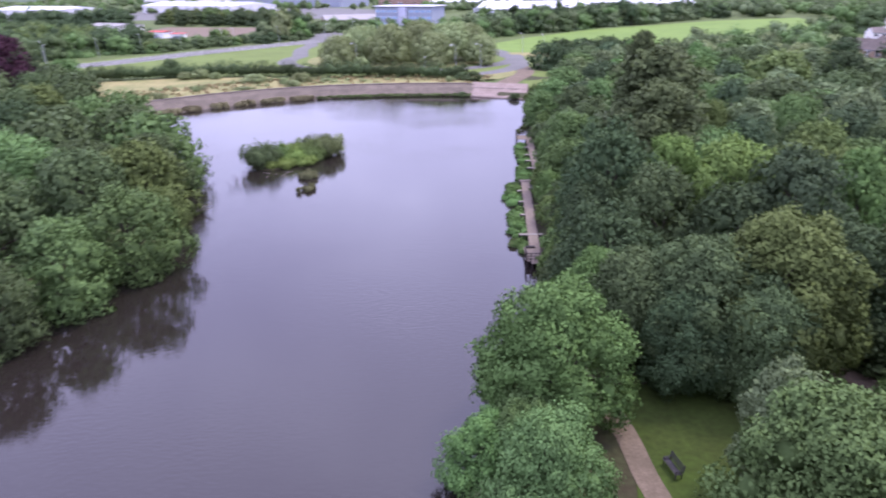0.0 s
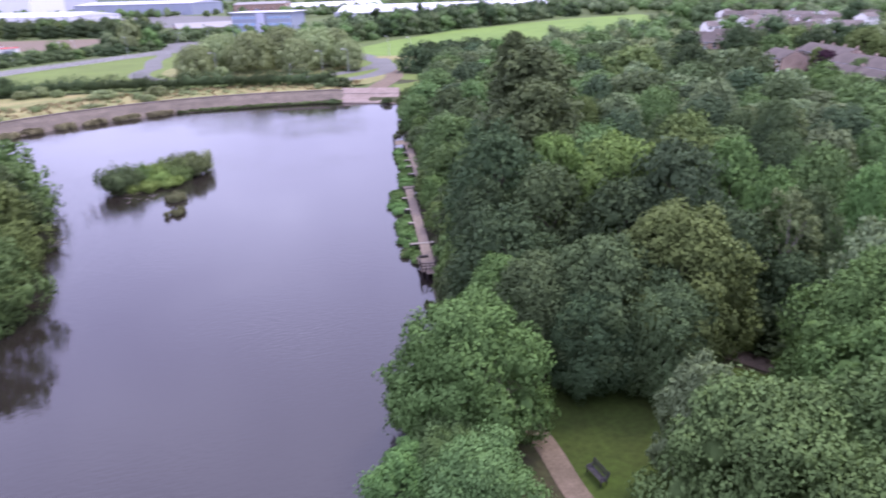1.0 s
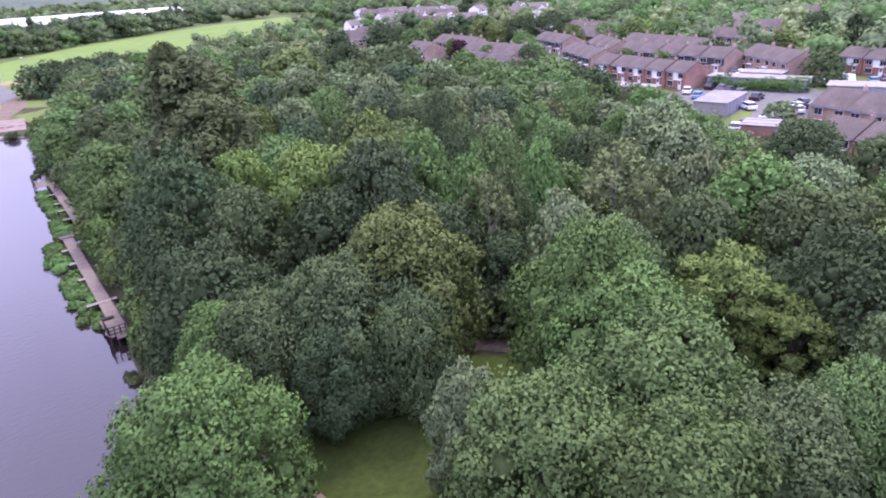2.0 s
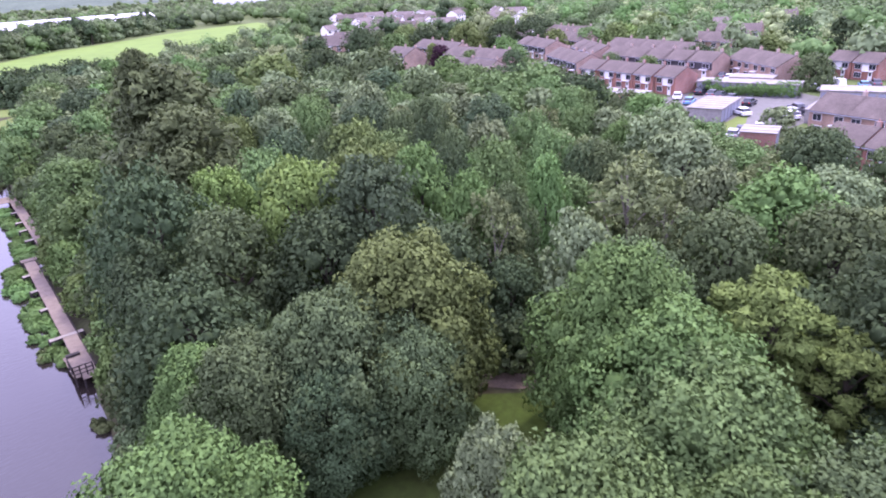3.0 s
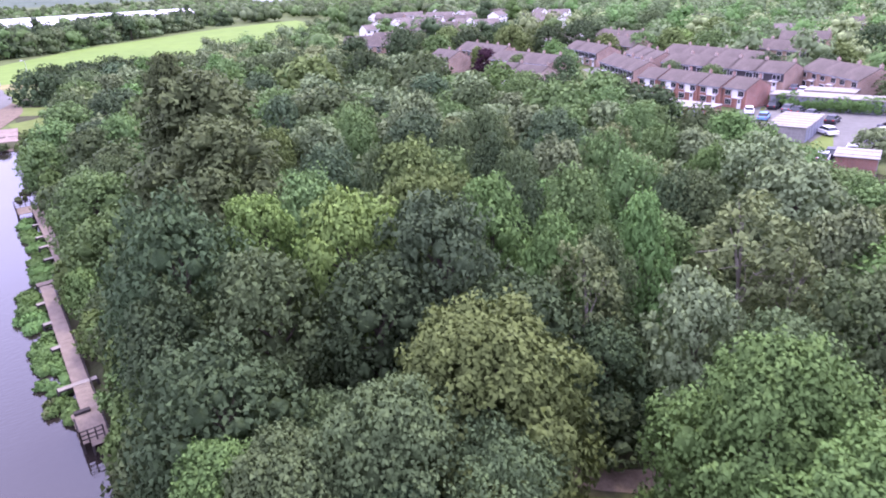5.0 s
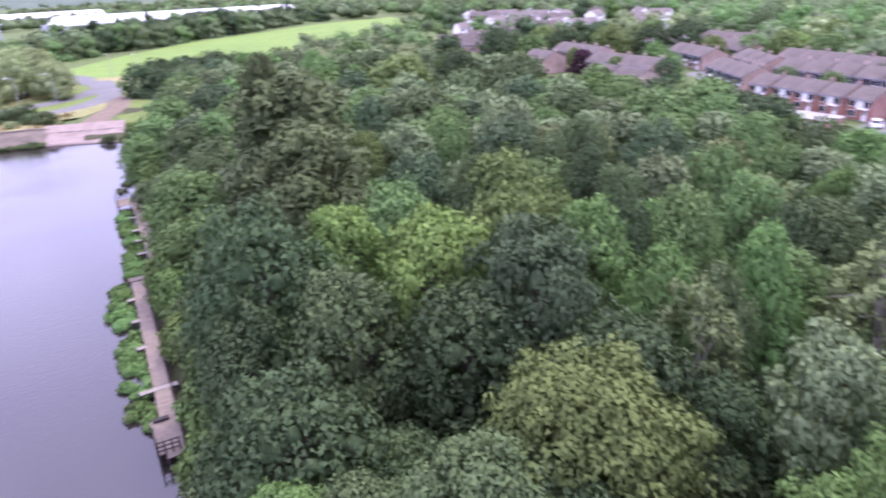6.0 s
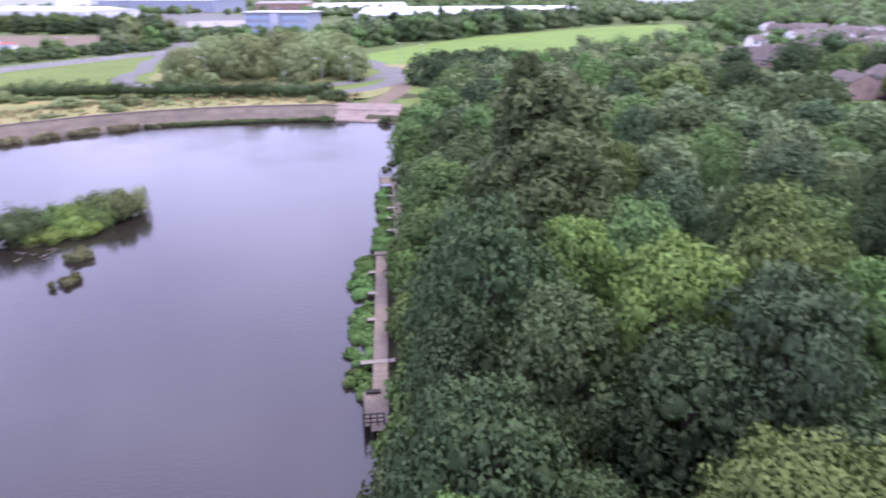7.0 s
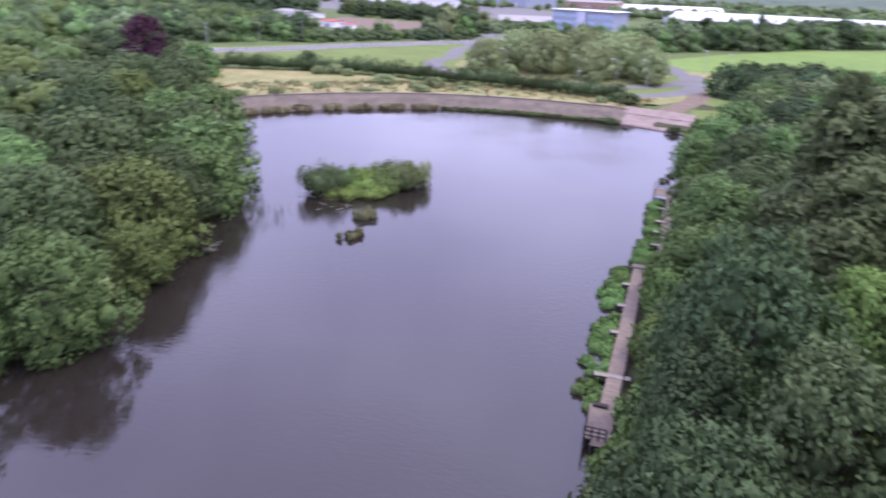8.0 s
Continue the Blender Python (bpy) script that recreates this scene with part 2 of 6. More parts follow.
LEAF = {
    "oak": foliage("oak_leaves", (0.064, 0.108, 0.042)),
    "dark": foliage("dark_oak_leaves", (0.043, 0.078, 0.032)),
    "sycamore": foliage("sycamore_leaves", (0.083, 0.160, 0.051)),
    "light": foliage("light_sycamore_leaves", (0.084, 0.176, 0.050)),
    "lime": foliage("bright_maple_leaves", (0.112, 0.208, 0.052)),
    "olive": foliage("olive_green_leaves", (0.086, 0.140, 0.042)),
    "blue": foliage("blue_green_leaves", (0.054, 0.098, 0.044)),
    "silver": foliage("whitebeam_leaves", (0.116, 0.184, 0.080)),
    "birch": foliage("birch_leaves", (0.104, 0.158, 0.060), 0.5),
    "pine": foliage("pine_needles", (0.066, 0.104, 0.040), 0.5),
    "willow": foliage("willow_leaves", (0.168, 0.245, 0.100), 0.4),
    "yellow": foliage("yellow_green_leaves", (0.088, 0.146, 0.038), 0.45),
    "purple": foliage("copper_beech_leaves", (0.040, 0.022, 0.030)),
    "hedge": foliage("hedge_leaves", (0.052, 0.088, 0.034)),
    "herb": foliage("waterside_leaves", (0.112, 0.190, 0.046), 0.5),
    "bush": foliage("shrub_leaves", (0.086, 0.156, 0.045), 0.45),
}

# ---- building helpers ----


def part(name, bm, material, parent=None, label="", at=(0, 0, 0)):
    """Links a bmesh, or a mesh, as one object under a thing or a part."""
    if isinstance(bm, bpy.types.Mesh):
        me = bm
    else:
        me = bpy.data.meshes.new(name)
        bm.normal_update()
        bm.to_mesh(me)
        bm.free()
    if material and not me.materials:
        me.materials.append(material)
    ob = new(name, me)
    ob.location = at
    if parent:
        ob.parent = parent
    if label:
        ob["label"] = label
    return ob


def thing(name, label, category, m=None, group="", kind=""):
    ob = tagged(new(name), label, category, group, kind)
    ob.empty_display_size = 0.3
    if m is not None:
        ob.matrix_basis = m
    return ob


def box(bm, x0, y0, z0, x1, y1, z1, bevel=0.0):
    r = bmesh.ops.create_cube(bm, size=1.0)
    bmesh.ops.scale(bm, vec=(x1 - x0, y1 - y0, z1 - z0), verts=r["verts"])
    bmesh.ops.translate(bm, vec=((x0 + x1) / 2, (y0 + y1) / 2, (z0 + z1) / 2), verts=r["verts"])
    if bevel:
        edges = {e for v in r["verts"] for e in v.link_edges}
        bmesh.ops.bevel(bm, geom=list(edges), offset=bevel, segments=1, affect="EDGES")
    return r["verts"]


def boxed(*args, bevel=0.0):
    bm = bmesh.new()
    box(bm, *args, bevel=bevel)
    return bm


def tube(bm, a, b, r0, r1, sides=7, caps=True):
    a, b = Vector(a), Vector(b)
    d = b - a
    if d.length < 1e-5:
        return
    u = d.normalized().orthogonal().normalized()
    w = d.normalized().cross(u)
    ring0, ring1 = [], []
    for i in range(sides):
        t = 2 * math.pi * i / sides
        off = u * math.cos(t) + w * math.sin(t)
        ring0.append(bm.verts.new(a + off * r0))
        ring1.append(bm.verts.new(b + off * r1))
    for i in range(sides):
        j = (i + 1) % sides
        bm.faces.new((ring0[i], ring0[j], ring1[j], ring1[i]))
    if caps:
        bm.faces.new(ring1)
        bm.faces.new(ring0[::-1])


def quick_mesh(name, verts, faces, material=None):
    me = bpy.data.meshes.new(name)
    me.from_pydata([tuple(v) for v in verts], [], [tuple(f) for f in faces])
    me.update()
    if material:
        me.materials.append(material)
    return me


def triangles(name, verts, tris, material):
    """A mesh of triangles straight from arrays."""
    me = bpy.data.meshes.new(name)
    nv, nf = len(verts), len(tris)
    me.vertices.add(nv)
    me.vertices.foreach_set("co", np.asarray(verts, dtype=np.float32).ravel())
    me.loops.add(nf * 3)
    me.loops.foreach_set("vertex_index", np.asarray(tris, dtype=np.int32).ravel())
    me.polygons.add(nf)
    me.polygons.foreach_set("loop_start", np.arange(0, nf * 3, 3, dtype=np.int32))
    me.update(calc_edges=True)
    me.materials.append(material)
    return me


def leaflets(pos, nor, size, rng, long=1.0):
    """Small pointed leaves at the places, facing about along the normals."""
    n = len(pos)
    nor = nor / np.maximum(np.linalg.norm(nor, axis=1, keepdims=True), 1e-6)
    t = np.cross(nor, rng.normal(size=(n, 3)))
    t /= np.maximum(np.linalg.norm(t, axis=1, keepdims=True), 1e-6)
    b = np.cross(nor, t)
    s = (size * rng.uniform(0.7, 1.3, n))[:, None]
    v = np.empty((n, 3, 3))
    v[:, 0] = pos - t * s * 0.6 * long
    v[:, 1] = pos + t * s * 0.4 * long + b * s * rng.uniform(0.35, 0.6, n)[:, None]
    v[:, 2] = pos + t * s * 0.5 * long - b * s * rng.uniform(0.35, 0.6, n)[:, None]
    return v.reshape(-1, 3), np.arange(n * 3).reshape(n, 3)[:, ::-1]


def unit_ball(subdivisions):
    bm = bmesh.new()
    bmesh.ops.create_icosphere(bm, subdivisions=subdivisions, radius=1.0)
    bm.verts.ensure_lookup_table()
    v = np.array([tuple(q.co) for q in bm.verts])
    f = np.array([[q.index for q in p.verts] for p in bm.faces])
    bm.free()
    return v, f


BALL_V, BALL_F = unit_ball(2)
KNOB_V, KNOB_F = unit_ball(1)


def spun(rng, v):
    """The points turned at random."""
    q, _ = np.linalg.qr(rng.normal(size=(3, 3)))
    return v @ (q * np.sign(np.linalg.det(q)))


def outside(p, lobes, flat, keep=0.80):
    """Which of the places p lie in none of the lobes."""
    ok = np.ones(len(p), dtype=bool)
    for x, y, z, r in lobes:
        ok &= (((p - np.array([x, y, z])) / flat) ** 2).sum(axis=1) > (r * keep) ** 2
    return ok


def leafy(name, lobes, count, size, material, rng, up=0.1, jitter=0.50, squash=1.0, fill=0.8, long=1.0, knots=9):
    """A crown: lobes are rows of x, y, z, radius; each carries a cluster of leafy knobs, and leaves cover all that lies outside."""
    lobes = np.asarray(lobes, dtype=float)
    mid = lobes[:, :3].mean(axis=0)
    flat = np.array([1, 1, squash])
    vs, fs, k = [], [], 0
    near_ball, knobs = (BALL_V, BALL_F) if size < 0.35 else (KNOB_V, KNOB_F), []
    even = []
    for x, y, z, r in lobes:
        c = np.array([x, y, z])
        out = c - mid
        out /= max(np.linalg.norm(out), 1e-6)
        knobs.append((x, y, z, r * 0.92, *out))
        even.append(len(knobs) - 1)
        d = rng.normal(size=(knots, 3)) + out * 1.1 + np.array([0, 0, 0.3])
        d /= np.linalg.norm(d, axis=1, keepdims=True)
        q = c + d * (r * rng.uniform(0.80, 1.16, knots))[:, None] * flat
        free = outside(q, lobes, flat, 0.62)
        for p, e in zip(q[free], d[free]):
            knobs.append((*p, r * rng.uniform(0.22, 0.46), *e))
    if fill:
        for x, y, z, r in lobes:
            bv, bf = near_ball
            v = np.array([x, y, z]) + spun(rng, bv) * (1 + rng.uniform(-0.24, 0.12, len(bv))[:, None]) * r * fill * flat
            vs.append(v)
            fs.append(bf + k)
            k += len(v)
    share = np.array([q[3] ** 2 for q in knobs])
    share = share / share.sum() * 1.7
    pos, nor = [], []
    for i, ((x, y, z, r, *out), w) in enumerate(zip(knobs, share)):
        m = max(3, round(count * w))
        d = rng.normal(size=(m, 3))
        d /= np.linalg.norm(d, axis=1, keepdims=True)
        d = d[(d @ np.array(out) > -0.60) & (d[:, 2] > -0.85)]
        pos.append(np.array([x, y, z]) + d * rng.uniform(0.90 if i in even else 0.62, 1.30, 3) * r * (rng.uniform(0.42, 1.0, len(d)) ** 0.5 * 1.20)[:, None] * flat)
        nor.append(d * 1.15 + np.array(out) * 0.25)
    pos, nor = np.concatenate(pos), np.concatenate(nor)
    ok = outside(pos, lobes, flat, 0.62)
    pos, nor = pos[ok], nor[ok]
    whole = pos - (mid - np.array([0, 0, 0.4 * np.ptp(lobes[:, 2])]))
    nor = nor + 0.4 * whole / np.maximum(np.linalg.norm(whole, axis=1, keepdims=True), 1e-6) + np.array([0, 0, up])
    nor /= np.maximum(np.linalg.norm(nor, axis=1, keepdims=True), 1e-6)
    v, f = leaflets(pos, nor + rng.normal(size=nor.shape) * jitter, size, rng, long)
    vs.append(v)
    fs.append(f + k)
    me = triangles(name, np.concatenate(vs), np.concatenate(fs), material)
    me.polygons.foreach_set("use_smooth", np.ones(len(me.polygons), dtype=bool))
    lit = np.repeat(nor + rng.normal(size=nor.shape) * 0.20, 3, axis=0)
    lit /= np.maximum(np.linalg.norm(lit, axis=1, keepdims=True), 1e-6)
    me.normals_split_custom_set_from_vertices(np.concatenate([np.zeros((k, 3)), lit]))
    return me


# kind: leaves, bark, radius, height, height of the lowest leaves, lobes, lobe size, form
FORMS = {
    "oak": ("oak", "bark", 5.0, 12.0, 0.5, 38, 0.37, "round"),
    "dark": ("dark", "bark", 5.0, 12.0, 0.5, 38, 0.37, "round"),
    "sycamore": ("sycamore", "bark", 5.0, 12.0, 0.4, 38, 0.37, "dome"),
    "light": ("light", "bark", 5.0, 12.0, 0.4, 38, 0.36, "cone"),
    "lime": ("lime", "bark", 4.5, 13.0, 2.0, 32, 0.34, "dome"),
    "olive": ("olive", "bark", 4.5, 12.0, 0.8, 38, 0.36, "round"),
    "blue": ("blue", "bark", 4.8, 13.0, 1.4, 36, 0.34, "round"),
    "silver": ("silver", "bark", 4.0, 11.0, 0.9, 34, 0.33, "dome"),
    "birch": ("birch", "pale", 3.6, 12.0, 1.6, 40, 0.26, "open"),
    "pine": ("pine", "pine", 5.5, 19.0, 2.0, 78, 0.30, "plates"),
    "willow": ("willow", "bark", 6.0, 11.0, 0.2, 36, 0.36, "round"),
    "yellow": ("yellow", "bark", 4.0, 11.0, 1.8, 30, 0.28, "spray"),
    "purple": ("purple", "bark", 4.5, 12.0, 2.0, 26, 0.36, "dome"),
    "poplar": ("dark", "bark", 2.2, 15.0, 1.5, 22, 0.44, "dome"),
    "bush": ("bush", "bark", 1.6, 2.6, 0.2, 12, 0.46, "round"),
    "shrub": ("oak", "bark", 1.8, 3.0, 0.2, 12, 0.46, "round"),
    "pale_bush": ("willow", "bark", 1.8, 3.0, 0.2, 14, 0.42, "round"),
}
BARKS = {"bark": BARK, "pale": PALE_BARK, "pine": PINE_BARK}


def crown_lobes(form, R, H, z0, n, lr, rng):
    rows = []
    zc = z0 + (H - z0) * (0.42 if form != "dome" else 0.36)
    for i in range(n):
        u = 1 - (i + 0.5) / n * 1.86
        a = i * 2.39996 + rng.uniform(-0.4, 0.4)
        ring = math.sqrt(max(0.0, 1 - u * u)) ** (1.0 if u > 0 else 0.4)
        k = rng.uniform(0.56, 1.0)
        r = R * lr * rng.uniform(0.66, 1.22)
        h = (H - zc) if u > 0 else (zc - z0)
        z = zc + u * (h - r * 0.7) * rng.uniform(0.86, 1.05)
        if form == "dome":
            ring = ring ** 0.85
        if form == "cone":
            ring *= 1.08 - 0.42 * max(0.0, u)
        rows.append((R * k * ring * math.cos(a), R * k * ring * math.sin(a), z, r))
    if form in ("round", "dome", "cone"):
        for i in range(12):
            a, q = i * 2.39996, R * (0.36 if form == "cone" else 0.52) * math.sqrt((i + 0.5) / 12)
            rows.append((q * math.cos(a), q * math.sin(a), zc + (H - zc) * ((0.80 if form != "cone" else 0.86) - (0.42 if form != "cone" else 1.4) * (q / R) ** 2) - R * rng.uniform(-0.05, 0.16), R * lr * rng.uniform(0.5, 1.0)))
        rows.append((0, 0, zc, R * 0.52))
        rows.append((R * 0.1, -R * 0.1, (zc + z0) / 2 + 0.4, R * 0.42))
    return rows


def plate_lobes(R, H, z0, n, rng):
    rows = []
    for i in range(n):
        t = (i + 0.5) / n
        z = z0 + (H - z0 - 0.6) * t
        reach = R * (1.0 - 0.70 * t ** 4.5) * rng.choice([0.45, 0.7, 0.9, 1.0, 1.05])
        a = i * 2.39996 + rng.uniform(-0.5, 0.5)
        if i % 3 == 0:
            rows.append((0.3 * reach * math.cos(a), 0.3 * reach * math.sin(a), z, R * 0.30 * (1.1 - 0.5 * t)))
        rows.append((reach * 0.84 * math.cos(a), reach * 0.84 * math.sin(a), round(z / 1.3) * 1.3 + rng.uniform(-0.3, 0.3), R * rng.uniform(0.20, 0.34)))
    return rows


def tree_model(kind, detail, seed):
    """One tree with its trunk and crown; detail runs from 3, near, to 0, far."""
    leaf, bark, R, H, z0, n, lr, form = FORMS[kind]
    rng = np.random.default_rng(seed * 7 + detail * 1000 + len(kind) * 31)
    ob = thing(kind + "_model", "", "")
    if form == "plates":
        lobes = plate_lobes(R, H, z0, n, rng)
    else:
        lobes = crown_lobes(form, R, H, z0, n, lr, rng)
    bush = H < 4
    if not detail:
        lobes = lobes[::3] + lobes[-2:]
        lobes = [(x, y, z, r * 1.42) for x, y, z, r in lobes]
    knots = (4, 8, 12, 15)[detail]
    count = (480, 1900, 7000, 26000)[detail] if not bush else (220, 640, 1500, 2800)[detail]
    size = (0.72, 0.54, 0.345, 0.245)[detail] if not bush else (0.55, 0.36, 0.25, 0.19)[detail]
    if form == "open":
        me = leafy("crown", lobes, int(count * 0.5), size * 0.75, LEAF[leaf], rng, knots=knots, up=-0.1, jitter=0.6, fill=0, long=1.4)
    elif form == "plates":
        me = leafy("crown", lobes, int(count * 2.2), size * 0.80, LEAF[leaf], rng, knots=knots, up=0.5, squash=0.55, fill=0.55, long=1.5)
    elif form == "spray":
        me = leafy("crown", lobes, int(count * 1.3), size * 0.66, LEAF[leaf], rng, knots=knots, up=0.4, squash=0.6, fill=0.55, long=1.8)
    elif kind == "willow":
        me = leafy("crown", lobes, count, size * 0.8, LEAF[leaf], rng, knots=knots, up=0.15, fill=0.54, long=1.5)
    else:
        me = leafy("crown", lobes, count, size, LEAF[leaf], rng, knots=knots, fill=(0.72, 0.50, 0.40, 0.40)[detail], jitter=(0.3, 0.5, 0.5, 0.5)[detail])
    bm = bmesh.new()
    if bush:
        for i in range(4):
            a = i * 1.6
            tube(bm, (0, 0, -0.1), (0.5 * math.cos(a), 0.5 * math.sin(a), H * 0.55), 0.05, 0.02, 5)
    else:
        girth = (0.028 if form != "open" else 0.020) * H
        bend = [Vector((rng.uniform(-0.2, 0.2) * i, rng.uniform(-0.2, 0.2) * i, -0.3 + i * (H * 0.2))) for i in range(4)]
        for i in range(3):
            tube(bm, bend[i], bend[i + 1], girth * (1.1 - 0.26 * i), girth * (1.1 - 0.26 * (i + 1)), 8 if detail > 1 else 5)
        picks = lobes[:: max(1, len(lobes) // (12 if detail > 1 else 5))]
        for x, y, z, r in picks:
            s = bend[1].lerp(bend[3], min(1.0, max(0.0, (z - H * 0.25) / (H * 0.6))))
            e = Vector((x, y, z))
            mid = s.lerp(e, 0.5) + Vector((0, 0, 0.10 * (e - s).length))
            tube(bm, s, mid, girth * 0.42, girth * 0.27, 6 if detail > 1 else 3, False)
            tube(bm, mid, e, girth * 0.27, girth * 0.08, 6 if detail > 1 else 3, False)
            if form == "open" and detail:
                for q in range(3):
                    tip = e + Vector(rng.normal(size=3)) * r * 0.8
                    tube(bm, mid, tip, girth * 0.16, girth * 0.05, 4, False)
    part("trunk" if not bush else "stems", bm, BARKS[bark], ob)
    part("crown", me, None, ob)
    return ob


MODELS = {}
WORDS = {
    "oak": ("oak_tree", "broad dark green oak tree in full summer leaf", "tree"),
    "dark": ("ash_tree", "dense very dark green ash tree in the wood", "tree"),
    "sycamore": ("sycamore_tree", "mid green sycamore tree with a domed leafy crown", "tree"),
    "light": ("sycamore_tree", "fresh light green sycamore tree with a tall domed crown", "tree"),
    "lime": ("maple_tree", "bright yellow-green maple tree standing out of the wood", "tree"),
    "olive": ("chestnut_tree", "olive green broad tree with yellowish blossom tint", "tree"),
    "blue": ("alder_tree", "cool blue-green alder tree in the wood canopy", "tree"),
    "silver": ("whitebeam_tree", "pale silvery green whitebeam tree with light leaf undersides", "tree"),
    "birch": ("birch_tree", "thin grey-green birch tree with pale bare branches", "tree"),
    "pine": ("pine_tree", "tall brownish green pine tree with layered branches", "tree"),
    "willow": ("willow_tree", "pale grey-green willow tree with a soft round crown", "tree"),
    "yellow": ("feathery_tree", "feathery yellow-green tree with fanned sprays of leaves", "tree"),
    "purple": ("copper_beech_tree", "dark purple copper beech tree", "tree"),
    "poplar": ("poplar_tree", "narrow dark green poplar tree in a row", "tree"),
    "bush": ("bush", "low bright green leafy bush", "bush"),
    "shrub": ("shrub", "dark green rounded leafy shrub", "bush"),
    "pale_bush": ("willow_bush", "pale green low willow bush", "bush"),
}
GROWN = []


def plant(kind, x, y, top, r, base=None, detail=None, group="", label=""):
    """Sets a tree of that kind at x, y, with its top at that height and its crown of that radius."""
    base = ground_z(x, y) if base is None else base
    if detail is None:
        d = math.hypot(x - 12, y - 30)
        detail = 3 if d < 26 else 2 if d < 92 else 1 if d < 260 else 0
    k = len(GROWN)
    key = (kind, detail, k % 3)
    if key not in MODELS:
        MODELS[key] = tree_model(kind, detail, k % 3 + 1)
        MODELS[key].name = "spare"
    src = MODELS[key]
    R, H = FORMS[kind][2], FORMS[kind][3]
    s, h = r / R * (0.94 if H > 4 else 1.0), (top - base) / H
    if H > 4 and h < 0.95 * s:  # a low broad tree keeps its round top and stands deeper
        h = 0.95 * s
        base = top - H * h
    m = Matrix.LocRotScale((x, y, base - 0.05), Euler((0, 0, k * 2.4)), (s, s * (0.94 + 0.12 * ((k * 37) % 10) / 10), h))
    ob = copy_thing(src, m)
    name, text, cat = WORDS[kind]
    ob.name = name
    tagged(ob, label or text, cat, group or "")
    GROWN.append((x, y, r))
    return ob


def drop_models():
    """Takes away the models from which the plants were copied."""
    for ob in MODELS.values():
        for o in (*ob.children_recursive, ob):
            bpy.data.objects.remove(o)
    MODELS.clear()

# ---- the lake and the lie of the land ----
SHORE = [(-6, 6), (-1, 22), (1.6, 35), (3.8, 46.5), (5.4, 52), (8.0, 61), (8.8, 68), (9.3, 72), (9.7, 80), (10.2, 100), (12.5, 107),
         (12.8, 120), (13.2, 136), (14.8, 160), (15.4, 178), (16.6, 187), (11.5, 191), (1.4, 195.2), (-15, 195.6), (-30, 194.6),
         (-44, 191.2), (-57, 185), (-68, 177), (-77, 168), (-82, 160), (-78, 150), (-66, 131), (-53, 114), (-47, 105), (-43, 95),
         (-40.5, 86), (-38, 76), (-41, 68), (-43, 58), (-46, 44), (-48, 22), (-40, 6), (-22, 2)]
SHORE_A = np.array(SHORE, dtype=float)
SHORE_B = np.roll(SHORE_A, -1, axis=0)


def lake_distance(x, y):
    """Metres from the waterline: below zero on the lake."""
    p = np.array([x, y])
    d = SHORE_B - SHORE_A
    t = np.clip(((p - SHORE_A) * d).sum(1) / (d * d).sum(1), 0, 1)
    near = np.hypot(*(SHORE_A + d * t[:, None] - p).T).min()
    a, b = SHORE_A, SHORE_B
    cross = ((a[:, 1] > y) != (b[:, 1] > y)) & (x < (b[:, 0] - a[:, 0]) * (y - a[:, 1]) / (b[:, 1] - a[:, 1] + 1e-12) + a[:, 0])
    return -near if cross.sum() % 2 else near


def ease(v, a, b):
    t = min(1.0, max(0.0, (v - a) / (b - a)))
    return t * t * (3 - 2 * t)


def ground_z(x, y):
    if not (-200 < x < 160 and -120 < y < 330):
        return 2.0
    d = lake_distance(x, y)
    if d < 0:
        return max(-1.6, d * 0.5)
    north = ease(y, 150, 168) * ease(-x, -8, 2)
    bank = 0.75 * ease(d, 0, 2.2) + 0.25 * ease(d, 2, 6) + 1.0 * ease(d, 40, 95)
    dam = 2.3 * min(1.0, d / 7.5) - 0.3 * ease(d, 9, 14)
    z = bank * (1 - north) + dam * north
    return z + (2.0 - z) * ease(y, 204, 222)


def spaced(lo, hi, fine_lo, fine_hi, step):
    mids = list(np.arange(fine_lo, fine_hi + 0.01, step))
    left, right, gap = [], [], step
    v = fine_lo
    while v > lo:
        gap *= 1.35
        v -= gap
        left.append(max(v, lo))
    v, gap = fine_hi, step
    while v < hi:
        gap *= 1.35
        v += gap
        right.append(min(v, hi))
    return left[::-1] + mids + right


def build_ground():
    xs = spaced(-4600, 4600, -92, 46, 1.6)
    ys = spaced(-4600, 4800, -8, 214, 1.6)
    verts = [(x, y, ground_z(x, y) - (0.35 if 150 < y < 222 and x < 8 and 0.8 < lake_distance(x, y) < 25 else 0.0)) for y in ys for x in xs]
    w = len(xs)
    faces = [(j * w + i, j * w + i + 1, (j + 1) * w + i + 1, (j + 1) * w + i) for j in range(len(ys) - 1) for i in range(w - 1)]
    me = quick_mesh("ground", verts, faces, SOIL)
    me.materials.append(ROUGH)
    for p in me.polygons:
        p.use_smooth = True
        x, y, _ = p.center
        if y > 206 and (x < 18 or y > 262) or x > 112 or y < -60 or x < -230:
            p.material_index = 1
    tagged(part("ground", me, None), "dark earth and rough grass ground under the trees", "ground", kind="structure")


build_ground()

water_bm = bmesh.new()
cx, cy = SHORE_A.mean(axis=0)
ring = []
for (ax, ay), (bx, by), (px, py) in zip(np.roll(SHORE_A, 1, axis=0), SHORE_B, SHORE):
    tx, ty = bx - ax, by - ay
    s = math.hypot(tx, ty)
    ring.append(water_bm.verts.new((px + ty / s * 1.2, py - tx / s * 1.2, 0.0)))
water_bm.faces.new(ring)
tagged(part("water", water_bm, WATER), "dark rippled lake water reflecting the grey sky", "lake", kind="structure")


